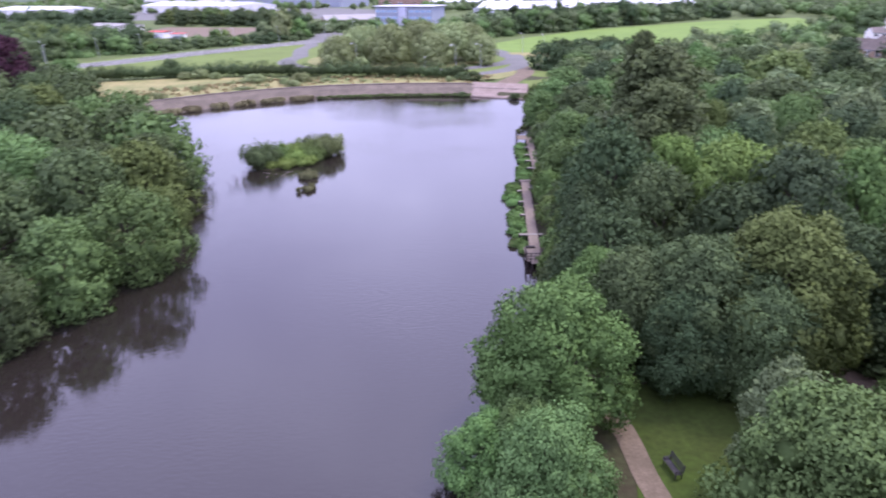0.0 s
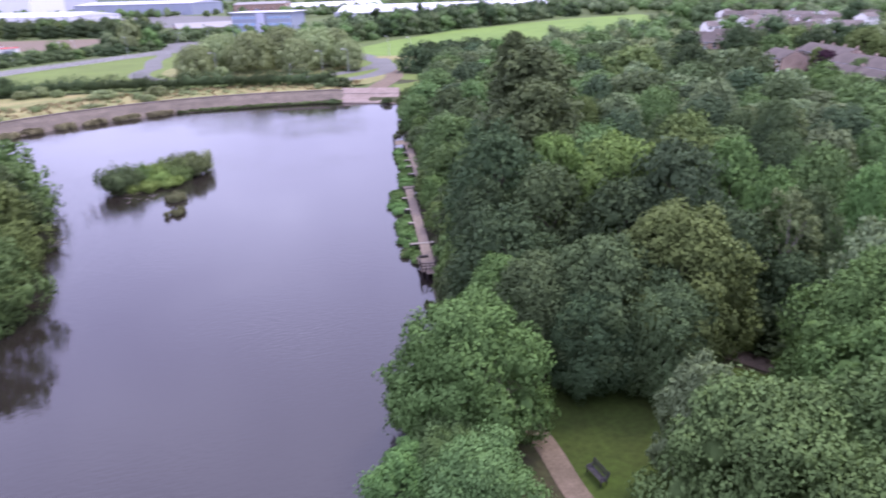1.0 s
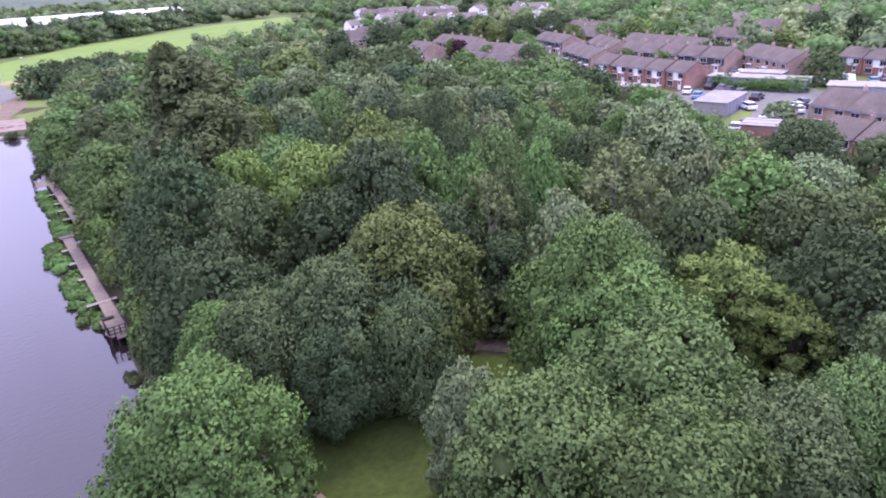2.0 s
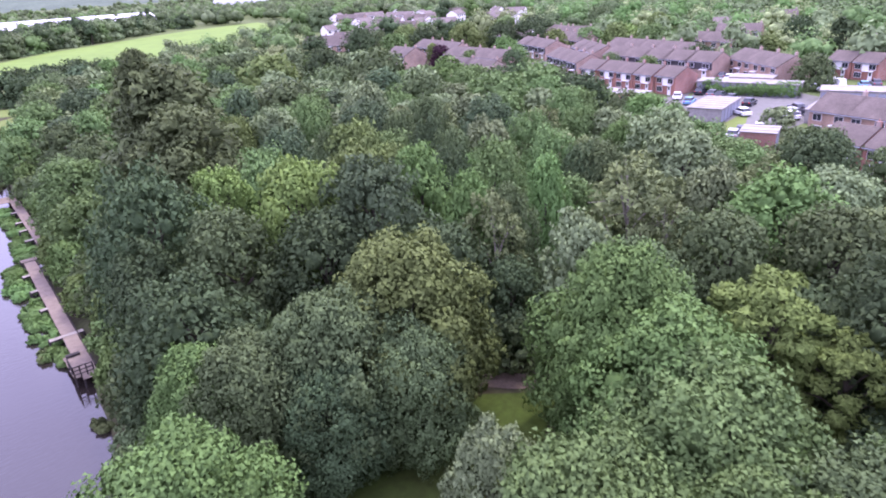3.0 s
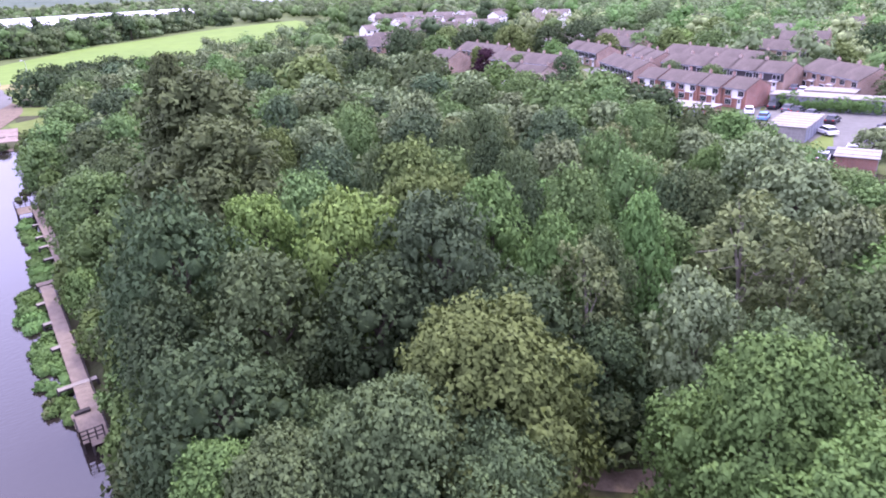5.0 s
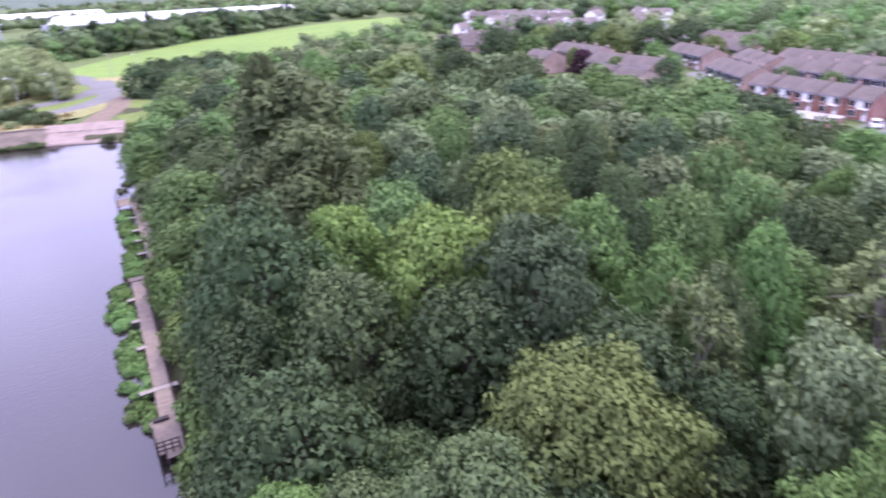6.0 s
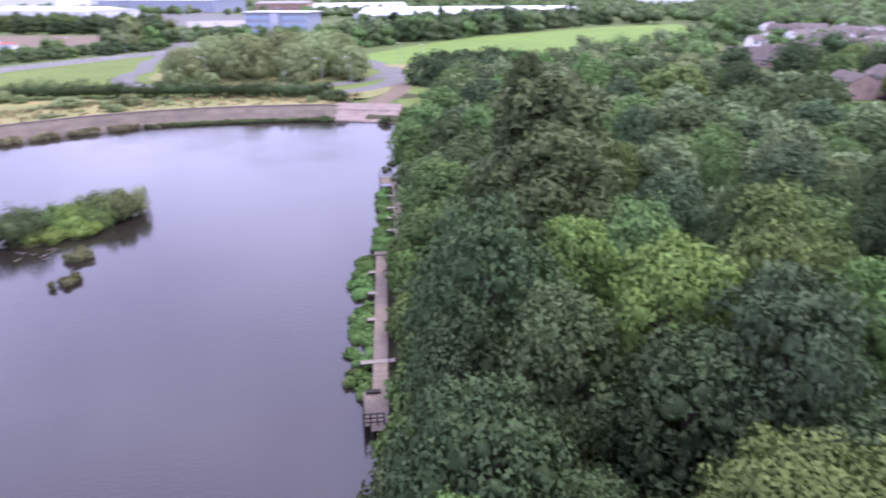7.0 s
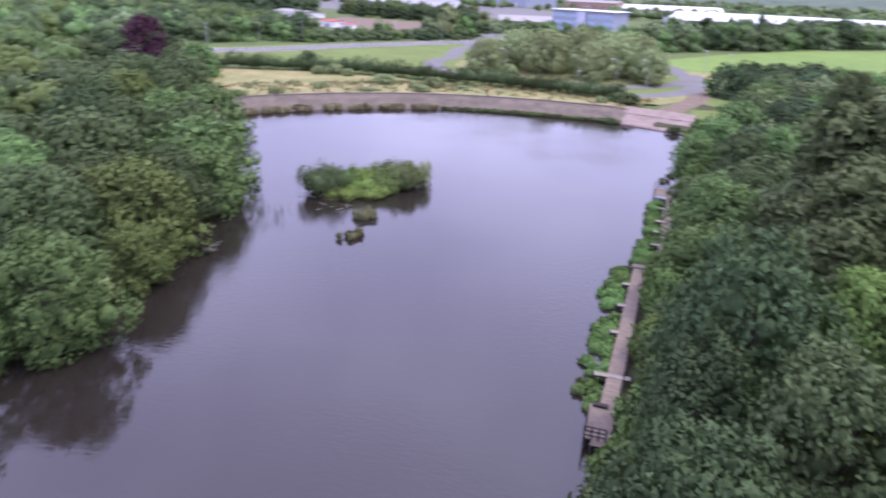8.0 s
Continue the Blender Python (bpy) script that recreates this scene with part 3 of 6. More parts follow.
def smooth_line(points, step):
    """A soft curve through the points, resampled."""
    pts = [Vector((*p, 0)) for p in points]
    if len(pts) == 2:
        n = max(1, int((pts[1] - pts[0]).length / step))
        return [pts[0].lerp(pts[1], i / n) for i in range(n + 1)]
    out = []
    for i in range(len(pts) - 1):
        p0, p1, p2, p3 = pts[max(i - 1, 0)], pts[i], pts[i + 1], pts[min(i + 2, len(pts) - 1)]
        n = max(1, int((p2 - p1).length / step))
        for k in range(n):
            t = k / n
            out.append(0.5 * ((2 * p1) + (p2 - p0) * t + (2 * p0 - 5 * p1 + 4 * p2 - p3) * t * t + (3 * p1 - p0 - 3 * p2 + p3) * t ** 3))
    return out + [pts[-1]]


def ribbon(name, points, left, right, material, lift=0.04, step=2.0, thick=0.0, across=1):
    """A strip along a line, lying on the ground; left and right are metres from the line."""
    line = smooth_line(points, step)
    verts, faces = [], []
    w = across + 1
    for i, p in enumerate(line):
        t = (line[min(i + 1, len(line) - 1)] - line[max(i - 1, 0)]).normalized()
        side = Vector((-t.y, t.x, 0))
        for k in range(w):
            q = p + side * (left + (-right - left) * k / across)
            verts.append((q.x, q.y, ground_z(q.x, q.y) + lift))
    for i in range(len(line) - 1):
        for k in range(across):
            a = i * w + k
            faces.append((a, a + w, a + w + 1, a + 1))
    me = quick_mesh(name, verts, faces, material)
    ob = part(name, me, None)
    if thick:
        mod = ob.modifiers.new("thick", "SOLIDIFY")
        mod.thickness, mod.offset = thick, -1
    return ob


def patch(name, points, material, lift=0.03, label="", category="", grid=0):
    bm = bmesh.new()
    f = bm.faces.new([bm.verts.new((x, y, ground_z(x, y) + lift)) for x, y in points])
    bmesh.ops.triangulate(bm, faces=[f])
    return tagged(part(name, bm, material), label, category, kind="structure")


# the dam along the north shore: stone pitching, its kerb, and the dry meadow behind it
NORTH = [(1.5, 195.2), (-15, 195.8), (-30, 194.8), (-44, 191.4), (-57, 185.2), (-68, 177.2), (-77, 168.2), (-83, 158)]
tagged(ribbon("dam_slope", NORTH, 0.6, 8.2, PITCHING, 0.06, 2.0, 0.0, 3), "reddish brown stone-pitched dam slope above the water", "dam", kind="structure")
tagged(ribbon("dam_kerb", NORTH, -8.2, 8.45, CONCRETE, 0.10, 2.0, 0.3), "pale concrete kerb along the top of the dam", "kerb", kind="structure")
tagged(ribbon("grass_strip", NORTH, -8.45, 9.7, ROUGH, 0.07, 2.0), "narrow green grass strip along the top of the dam", "grass", kind="structure")
tagged(ribbon("dry_meadow", NORTH, -9.7, 26.5, DRY, 0.07, 3.0, 0.0, 6), "dry straw-coloured meadow strip behind the dam", "meadow", kind="structure")

# roads, verge and field beyond
CENTRE = (-28.0, 283.0)


def circle_line(cx, cy, r, a0, a1, n):
    return [(cx + r * math.cos(radians(a0 + (a1 - a0) * i / n)), cy + r * math.sin(radians(a0 + (a1 - a0) * i / n))) for i in range(n + 1)]


patch("verge", [(-190, 232), (-95, 229), (-15, 226), (22, 232), (26, 300), (0, 345), (-70, 372), (-150, 300)], VERGE, 0.03, "mown bright green grass verge beside the road", "grass")
patch("west_meadow", [(-52, 202), (-70, 193), (-86, 180), (-94, 178), (-128, 205), (-138, 206), (-120, 217), (-95, 225), (-66, 226)], DRY, 0.05, "dry straw-coloured meadow running to the hedge", "meadow")
patch("dry_island", circle_line(*CENTRE, 38, 0, 345, 23), DRY, 0.06, "dry grass under the roundabout willows", "grass")
tagged(ribbon("roundabout_road", circle_line(*CENTRE, 46, 165, 372, 24), 3.6, 3.6, ASPHALT, 0.09, 4.0), "grey asphalt ring road of the roundabout", "road", kind="structure")
MAIN = [(-330, 150), (-240, 196), (-185, 236), (-150, 270), (-126, 314), (-100, 356), (-84, 384), (-90, 440), (-100, 520)]
tagged(ribbon("main_road", MAIN, 8.5, 8.5, ASPHALT, 0.10, 6.0, 0.0, 2), "grey two-lane main road curving past the verge", "road", kind="structure")
for side in (8.1, 0.15, -7.8):
    tagged(ribbon("road_line", MAIN[:7], side, 0.3 - side, WHITE, 0.13, 6.0), "white painted line along the main road", "road marking", kind="structure")
tagged(ribbon("slip_road", [(-72.6, 294), (-77, 312), (-80.5, 330), (-81, 350), (-88, 376)], 3.4, 3.4, ASPHALT, 0.11, 3.0), "grey asphalt slip road", "road", kind="structure")
tagged(ribbon("exit_road", [(14, 300), (8, 318), (-10, 345), (-40, 375)], 3.4, 3.4, ASPHALT, 0.11, 3.0), "grey asphalt road leaving the roundabout", "road", kind="structure")
patch("bank_grass", [(18.5, 198), (24, 206), (30, 222), (27, 233), (21, 238), (18.6, 226), (16.5, 212)], VERGE, 0.10, "rough green bank between track and wood", "grass")
tagged(ribbon("roundabout_exit", [(9, 306), (15, 288), (18.4, 268), (17.6, 252), (12.5, 239), (4, 230), (-8, 226)], 3.4, 3.4, ASPHALT, 0.13, 2.0), "grey asphalt road sweeping off the roundabout", "road", kind="structure")
tagged(ribbon("access_track", [(17.5, 252), (19, 238), (17, 224), (11.5, 211), (9.5, 203)], 3.0, 3.0, PATH_DIRT, 0.12, 2.0), "pinkish gravel access track down to the slipway", "track", kind="structure")
patch("dry_corner", [(1, 216), (9, 217), (15, 226), (16, 246), (8, 236), (-4, 224)], DRY, 0.11, "dry grass corner beside the track", "grass")
patch("field", [(4, 305), (5, 340), (32, 390), (74, 447), (172, 527), (250, 560), (236, 500), (205, 440), (150, 390), (110, 352), (72, 322), (40, 300)], FIELD, 0.05, "bright green open pasture field", "field")
patch("field_edge", [(2, 296), (4, 305), (40, 300), (52, 294), (24, 284)], DRY, 0.05, "dry strip along the field", "grass")
patch("lawn", [(11.5, 30), (12.4, 36), (12.3, 46), (22.5, 47), (30, 46.5), (34, 43), (26, 38), (19, 33), (15, 28)], LAWN, 0.03, "mown lawn between the trees, coloured darker for their shade", "grass")
tagged(ribbon("footpath", [(22.0, -34), (19.4, -14), (17.4, 4), (16.0, 16), (14.6, 26), (13.5, 33), (13.0, 36), (12.7, 39.5), (12.2, 42.5), (11.4, 46), (10.7, 48.5)], 0.8, 0.8, PATH_DIRT, 0.05, 1.0), "trodden pinkish footpath beside the lake", "path", kind="structure")
tagged(ribbon("wood_path", [(29.2, 49.6), (31.0, 48.2), (33.4, 45.4), (38, 42)], 1.0, 1.0, PATH_DIRT, 0.05, 1.0), "trodden footpath through the wood", "path", kind="structure")

# the concrete slipway at the corner of the dam, with its raised sleepers
ramp = thing("slipway", "worn pinkish gravel slipway with a line of low sleepers", "slipway")
bm = bmesh.new()
verts = [bm.verts.new(p) for p in ((0.8, 194.6, -0.2), (15.8, 188.4, -0.2), (17.6, 203.5, 1.9), (1.2, 205.5, 2.3))]
bm.faces.new(verts)
r = bmesh.ops.extrude_face_region(bm, geom=list(bm.faces))
bmesh.ops.translate(bm, vec=(0, 0, 0.35), verts=[v for v in r["geom"] if isinstance(v, bmesh.types.BMVert)])
part("slab", bm, SLIP, ramp)
for k in (0.05, 0.62):
    a, b = Vector((0.8, 194.6, -0.2)).lerp(Vector((1.2, 205.5, 2.3)), k), Vector((15.8, 188.4, -0.2)).lerp(Vector((17.6, 203.5, 1.9)), k)
    n = 8
    for j in range(n):
        p, q = a.lerp(b, (j + 0.08) / n), a.lerp(b, (j + 0.80) / n)
        bm = bmesh.new()
        tube(bm, p + Vector((0, 0, 0.34)), q + Vector((0, 0, 0.34)), 0.12, 0.12, 4)
        part("sleeper", bm, PALE_PLANK, ramp)

# ---- the wood: trees that stand out one by one ----
# kind, x, y, height of the top, radius of the crown
NEAR_TREES = [
    ("light", 33.4, 37.6, 13.4, 4.6), ("light", 30.8, 32.2, 12.2, 4.8), ("sycamore", 29.0, 28.6, 11.6, 5.2), ("yellow", 41.6, 32.2, 11.4, 4.1),
    ("olive", 24.8, 48.4, 13.6, 4.8), ("oak", 19.6, 47.8, 12.0, 4.0), ("oak", 22.9, 44.8, 10.0, 3.3), ("dark", 17.4, 45.6, 9.0, 2.9), ("dark", 14.2, 58.2, 11.2, 4.4),
    ("light", 12.6, 53.2, 9.0, 3.2), ("oak", 15.0, 49.6, 10.2, 3.9), ("silver", 19.9, 34.6, 10.0, 2.1), ("sycamore", 20.2, 29.0, 11.4, 4.5),
]
NEAR_TREES += [
    ("light", 7.9, 41.6, 11.2, 4.5), ("sycamore", 6.3, 31.9, 8.2, 2.9), ("light", 3.3, 36.3, 4.8, 2.8), ("sycamore", 5.9, 36.8, 6.0, 2.6), ("bush", 4.6, 45.0, 3.4, 2.2), ("shrub", 6.8, 48.2, 4.4, 2.4), ("yellow", 41.4, 27.2, 9.2, 3.0),
    ("sycamore", 33.6, 20.4, 10.4, 3.0), ("oak", 28.6, 21.6, 10.2, 3.8), ("sycamore", 23.2, 23.4, 11.4, 4.0), ("dark", 45.2, 26.2, 12.0, 4.6),
    ("light", 37.4, 56.0, 13.4, 2.8), ("birch", 37.4, 53.0, 13.0, 2.9), ("silver", 39.8, 46.2, 12.4, 2.8),
]
MID_TREES = [
    ("lime", 27.2, 66.0, 15.6, 3.9), ("lime", 24.4, 76.4, 13.6, 3.3), ("dark", 17.0, 74.0, 15.1, 4.8), ("blue", 30.6, 59.8, 15.7, 4.4),
    ("light", 37.6, 62.8, 14.6, 3.9), ("birch", 51.0, 49.4, 13.6, 5.0), ("birch", 50.4, 45.8, 11.2, 2.8), ("light", 57.2, 39.2, 12.3, 5.6),
    ("oak", 48.8, 39.4, 11.6, 4.0), ("silver", 69.0, 59.0, 13.6, 4.4), ("silver", 65.2, 54.0, 13.1, 4.6),
]
MID_TREES += [
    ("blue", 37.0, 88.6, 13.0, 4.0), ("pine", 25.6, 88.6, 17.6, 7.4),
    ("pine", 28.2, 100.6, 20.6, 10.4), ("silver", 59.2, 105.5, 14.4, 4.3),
    ("dark", 26.0, 60.0, 12.4, 4.4), ("oak", 20.6, 65.6, 12.6, 4.6), ("dark", 14.6, 68.6, 10.6, 3.4),
    ("dark", 31.4, 53.2, 11.6, 4.2), ("dark", 36.0, 49.6, 8.4, 3.0), ("oak", 53.4, 33.0, 11.8, 4.6),
]
CANOPY = [
    ("sycamore", 126.7, 266.9, 11.5, 9.0), ("silver", 144.9, 344.5, 11.5, 7.4), ("dark", 98.6, 186.5, 12.0, 5.1), ("olive", 82.3, 186.7, 12.5, 9.0), ("sycamore", 94.1, 247.4, 12.0, 6.1),
    ("oak", 101.1, 162.3, 12.0, 9.0), ("light", 103.6, 137.9, 11.5, 6.4), ("oak", 58.7, 128.0, 13.0, 6.2), ("sycamore", 48.7, 103.4, 13.0, 3.1), ("silver", 41.8, 101.8, 13.4, 3.9),
    ("blue", 53.8, 96.8, 13.0, 4.4), ("oak", 64.4, 95.9, 12.5, 3.4), ("olive", 42.9, 81.5, 14.0, 4.2), ("silver", 58.1, 75.8, 12.6, 3.8), ("dark", 53.3, 81.2, 12.4, 2.9),
    ("oak", 80.9, 119.1, 12.2, 5.2), ("sycamore", 88.2, 105.3, 12.4, 5.9), ("sycamore", 104.8, 110.7, 11.8, 6.5), ("sycamore", 81.3, 83.2, 12.2, 3.5), ("dark", 98.5, 94.1, 11.4, 4.2),
    ("blue", 69.0, 87.2, 12.2, 4.2), ("sycamore", 64.6, 74.5, 12.4, 3.0), ("sycamore", 71.2, 71.7, 12.2, 3.2), ("silver", 73.1, 68.4, 12.4, 3.8), ("light", 84.9, 71.6, 11.6, 4.4),
    ("sycamore", 80.9, 65.3, 11.6, 3.3), ("sycamore", 48.6, 64.5, 13.0, 3.2), ("olive", 39.5, 68.8, 13.4, 3.0), ("olive", 34.9, 69.3, 14.4, 3.8), ("dark", 44.0, 66.1, 12.6, 2.6),
    ("light", 46.3, 55.3, 13.2, 2.6), ("oak", 40.4, 54.2, 12.2, 2.6), ("silver", 58.1, 46.3, 12.0, 3.5), ("oak", 58.9, 59.2, 12.0, 3.4), ("sycamore", 59.2, 66.8, 12.2, 3.0),
    ("silver", 39.7, 210.9, 11.0, 4.2), ("birch", 30.4, 193.4, 11.0, 5.5), ("blue", 31.1, 173.7, 11.0, 3.4), ("sycamore", 19.6, 154.1, 10.0, 4.3), ("oak", 22.1, 138.5, 10.5, 4.0),
    ("sycamore", 27.1, 140.1, 11.5, 3.4), ("sycamore", 15.9, 143.1, 9.0, 3.5), ("oak", 20.5, 113.2, 11.0, 3.6), ("oak", 17.4, 115.1, 9.5, 3.4), ("olive", 24.1, 87.1, 13.5, 3.6),
    ("oak", 31.3, 94.1, 13.0, 2.6), ("blue", 48.8, 127.5, 13.0, 3.5), ("olive", 37.0, 102.3, 13.0, 3.1), ("sycamore", 30.4, 79.6, 13.6, 3.8), ("oak", 40.5, 83.4, 13.0, 2.6),
    ("oak", 52.7, 75.8, 12.4, 2.6), ("oak", 55.6, 90.7, 12.4, 2.9), ("sycamore", 89.7, 116.9, 11.8, 3.9), ("light", 68.8, 64.0, 11.6, 2.9), ("dark", 57.7, 60.7, 11.4, 2.6),
]
for kind, x, y, top, r in NEAR_TREES + MID_TREES + CANOPY:
    plant(kind, x, y, top, r, group="trees of the wood", detail=2 if kind == "pine" else None)
# a second, narrow pine added inside the broad one to form its top
plant("pine", 25.9, 101.6, 22.8, 3.4, group="trees of the wood", label="separate slim pine added as the top of the tall pine")


def inside(poly, x, y):
    hit = False
    for (ax, ay), (bx, by) in zip(poly, poly[1:] + poly[:1]):
        if (ay > y) != (by > y) and x < (bx - ax) * (y - ay) / (by - ay) + ax:
            hit = not hit
    return hit


def grow(poly, kinds, tops, radii, tries, rng, closeness=0.78, group="", keep_off=()):
    """Fills an area with trees that leave one another room."""
    xs, ys = [p[0] for p in poly], [p[1] for p in poly]
    n = 0
    for _ in range(tries):
        x, y = rng.uniform(min(xs), max(xs)), rng.uniform(min(ys), max(ys))
        r = rng.uniform(*radii)
        if not inside(poly, x, y) or any(inside(k, x, y) for k in keep_off):
            continue
        if any(abs(x - a) < 18 and math.hypot(x - a, y - b) < (r + c) * closeness for a, b, c in GROWN):
            continue
        plant(rng.choice(kinds), x, y, rng.uniform(*tops), r, group=group)
        n += 1
    return n


def belt(name, label, poly, kinds, tops, radii, tries, rng, closeness=0.7, keep_off=()):
    """A distant belt of trees past counting, joined into one mesh: crowns and trunks, each kind with its own leaves."""
    xs, ys = [p[0] for p in poly], [p[1] for p in poly]
    vs, fs, mats, slots, k = [], [], [], [BARK], 0
    for _ in range(tries):
        x, y = rng.uniform(min(xs), max(xs)), rng.uniform(min(ys), max(ys))
        r, top, kind = rng.uniform(*radii), rng.uniform(*tops), rng.choice(kinds)
        if not inside(poly, x, y) or any(inside(q, x, y) for q in keep_off):
            continue
        if any(abs(x - a) < 18 and math.hypot(x - a, y - b) < (r + c) * closeness for a, b, c in GROWN):
            continue
        GROWN.append((x, y, r))
        key = (kind, 0, len(GROWN) % 3)
        if key not in MODELS:
            MODELS[key] = tree_model(kind, 0, key[2] + 1)
        me = [o for o in MODELS[key].children if o.name.startswith("crown")][0].data
        co = np.empty(len(me.vertices) * 3)
        me.vertices.foreach_get("co", co)
        tri = np.empty(len(me.polygons) * 3, dtype=np.int32)
        me.loops.foreach_get("vertex_index", tri)
        a, s = rng.uniform(0, 6.28), r / FORMS[kind][2]
        h = max((top - ground_z(x, y)) / FORMS[kind][3], 0.95 * s)
        co = co.reshape(-1, 3) @ np.array([[math.cos(a) * s, math.sin(a) * s, 0], [-math.sin(a) * s, math.cos(a) * s, 0], [0, 0, h]]) + np.array([x, y, top - FORMS[kind][3] * h])
        if me.materials[0] not in slots:
            slots.append(me.materials[0])
        vs.append(co)
        fs.append(tri.reshape(-1, 3) + k)
        mats.append(np.full(len(me.polygons), slots.index(me.materials[0])))
        k += len(co)
        g, z0 = 0.02 * top, ground_z(x, y) - 0.3
        stem = np.array([(x + g * math.cos(2.1 * i), y + g * math.sin(2.1 * i), z) for z in (z0, z0 + top * 0.5) for i in range(3)])
        vs.append(stem)
        fs.append(np.array([(0, 1, 4), (0, 4, 3), (1, 2, 5), (1, 5, 4), (2, 0, 3), (2, 3, 5)]) + k)
        mats.append(np.zeros(6, dtype=int))
        k += 6
    me = triangles(name, np.concatenate(vs), np.concatenate(fs), BARK)
    for m in slots[1:]:
        me.materials.append(m)
    me.polygons.foreach_set("material_index", np.concatenate(mats).astype(np.int32))
    tagged(part(name, me, None), label, "woodland", kind="stuff")


CLEARING = [(10, 24), (12, 47), (22, 47.5), (28, 47), (30, 51), (36, 46), (33, 40), (25, 38), (17, 31)]
rng = random.Random(11)
MIX = ["oak", "sycamore", "dark", "sycamore", "light", "oak", "blue", "silver", "sycamore", "oak", "birch", "silver"]
FAR_MIX = ["sycamore", "oak", "sycamore", "silver", "light", "silver", "oak", "sycamore", "blue", "silver"]
NEARER = [(17, 62), (15.5, 75), (16.5, 100), (17.8, 150), (106, 150), (104, 128), (98, 100), (84, 78), (80, 60), (72, 44), (60, 30), (52, 12), (40, 8), (38, 20), (44, 36), (36, 48), (28, 56)]
FURTHER = [(20.5, 150), (22.5, 184), (26, 200), (31, 222), (60, 256), (100, 246), (112, 200), (106, 150)]
EAST = [(50, 30), (46, 60), (52, 95), (70, 118), (106, 132), (98, 100), (84, 78), (80, 60), (72, 44), (60, 30)]
grow(EAST, ["silver", "birch", "sycamore", "light", "silver", "sycamore", "silver"], (9.2, 11.4), (3.4, 5.2), 1200, rng, 0.76, "trees of the wood")
grow([(15.5, 75), (16.5, 100), (17.8, 150), (106, 150), (104, 128), (98, 100), (90, 88), (60, 84)], FAR_MIX, (8.8, 11.4), (4.0, 6.0), 2200, rng, 0.80, "trees of the wood")
grow(NEARER, MIX, (9.2, 11.8), (3.4, 5.4), 3600, rng, 0.78, "trees of the wood", [CLEARING])
grow(FURTHER, FAR_MIX, (7.8, 11.4), (4.4, 7.0), 1300, rng, 0.78, "trees of the wood")
grow([(31, 228), (26, 245), (36, 258), (58, 264), (60, 242), (44, 226)], ["dark"], (9.6, 11.6), (5, 7), 300, rng, 0.6, "trees of the wood")
grow([(40, 8), (60, 30), (76, 48), (92, 40), (90, 0), (50, -20), (20, -20), (24, 12)], ["oak", "sycamore", "silver", "dark"], (10, 13), (3.8, 5.2), 500, rng, 0.7, "trees of the wood")

for kind, x, y, top, r in [("sycamore", 86.0, 64.5, 10.0, 5.0), ("silver", 92.5, 73.5, 10.2, 4.8), ("oak", 97.0, 84.0, 10.4, 5.0), ("sycamore", 101.0, 94.0, 10.6, 4.8), ("dark", 107.0, 106.0, 10.8, 4.8), ("silver", 102.0, 101.0, 10.0, 4.4),
                           ("oak", 114.5, 116.0, 10.8, 5.0), ("dark", 110.0, 128.0, 10.4, 5.0), ("silver", 113.0, 140.0, 9.8, 5.0), ("sycamore", 78.0, 55.0, 10.4, 4.8)]:
    plant(kind, x, y, top - 1.2, r, group="trees of the wood")

# dark undergrowth closes the gaps between the trunks
rng = random.Random(8)
UNDER = []
for _ in range(1500):
    x, y = rng.uniform(14, 70), rng.uniform(10, 100)
    if not (inside(NEARER, x, y) or inside([(20, 48), (14, 60), (17, 62), (28, 56), (36, 48)], x, y)) or inside(CLEARING, x, y):
        continue
    if any(math.hypot(x - a, y - b) < c * 0.62 for a, b, c in GROWN) or any(math.hypot(x - a, y - b) < 3.4 for a, b in UNDER):
        continue
    UNDER.append((x, y))
for x, y in UNDER:
    plant(rng.choice(["dark", "oak", "shrub"]), x, y, rng.uniform(4.5, 7.5), rng.uniform(2.2, 3.0), detail=2 if y < 62 else 1, group="undergrowth of the wood", label="dark green sapling filling a gap in the wood")

# low growth between the boardwalk and the wood
rng = random.Random(5)
for i in range(44):
    y = 62 + i * 2.6 + rng.uniform(-1, 1)
    x = float(np.interp(y, [60, 72, 80, 100, 107, 136, 170, 186], [9.6, 11.8, 12.2, 12.7, 14.7, 15.3, 16.2, 17.8])) + rng.uniform(0.0, 1.2)
    plant(rng.choice(["bush", "bush", "shrub"]), x, y, ground_z(x, y) + rng.uniform(2.2, 4.4), rng.uniform(1.4, 2.3), group="bushes by the boardwalk")
for i in range(12):
    y = 24 + i * 3.2
    x = float(np.interp(y, [22, 35, 46, 61], [0.6, 3.4, 5.6, 9.6])) + rng.uniform(0.6, 1.8)
    plant(rng.choice(["bush", "shrub", "pale_bush"]), x, y, ground_z(x, y) + rng.uniform(1.6, 3.2), rng.uniform(1.2, 1.9), group="bushes by the lake")

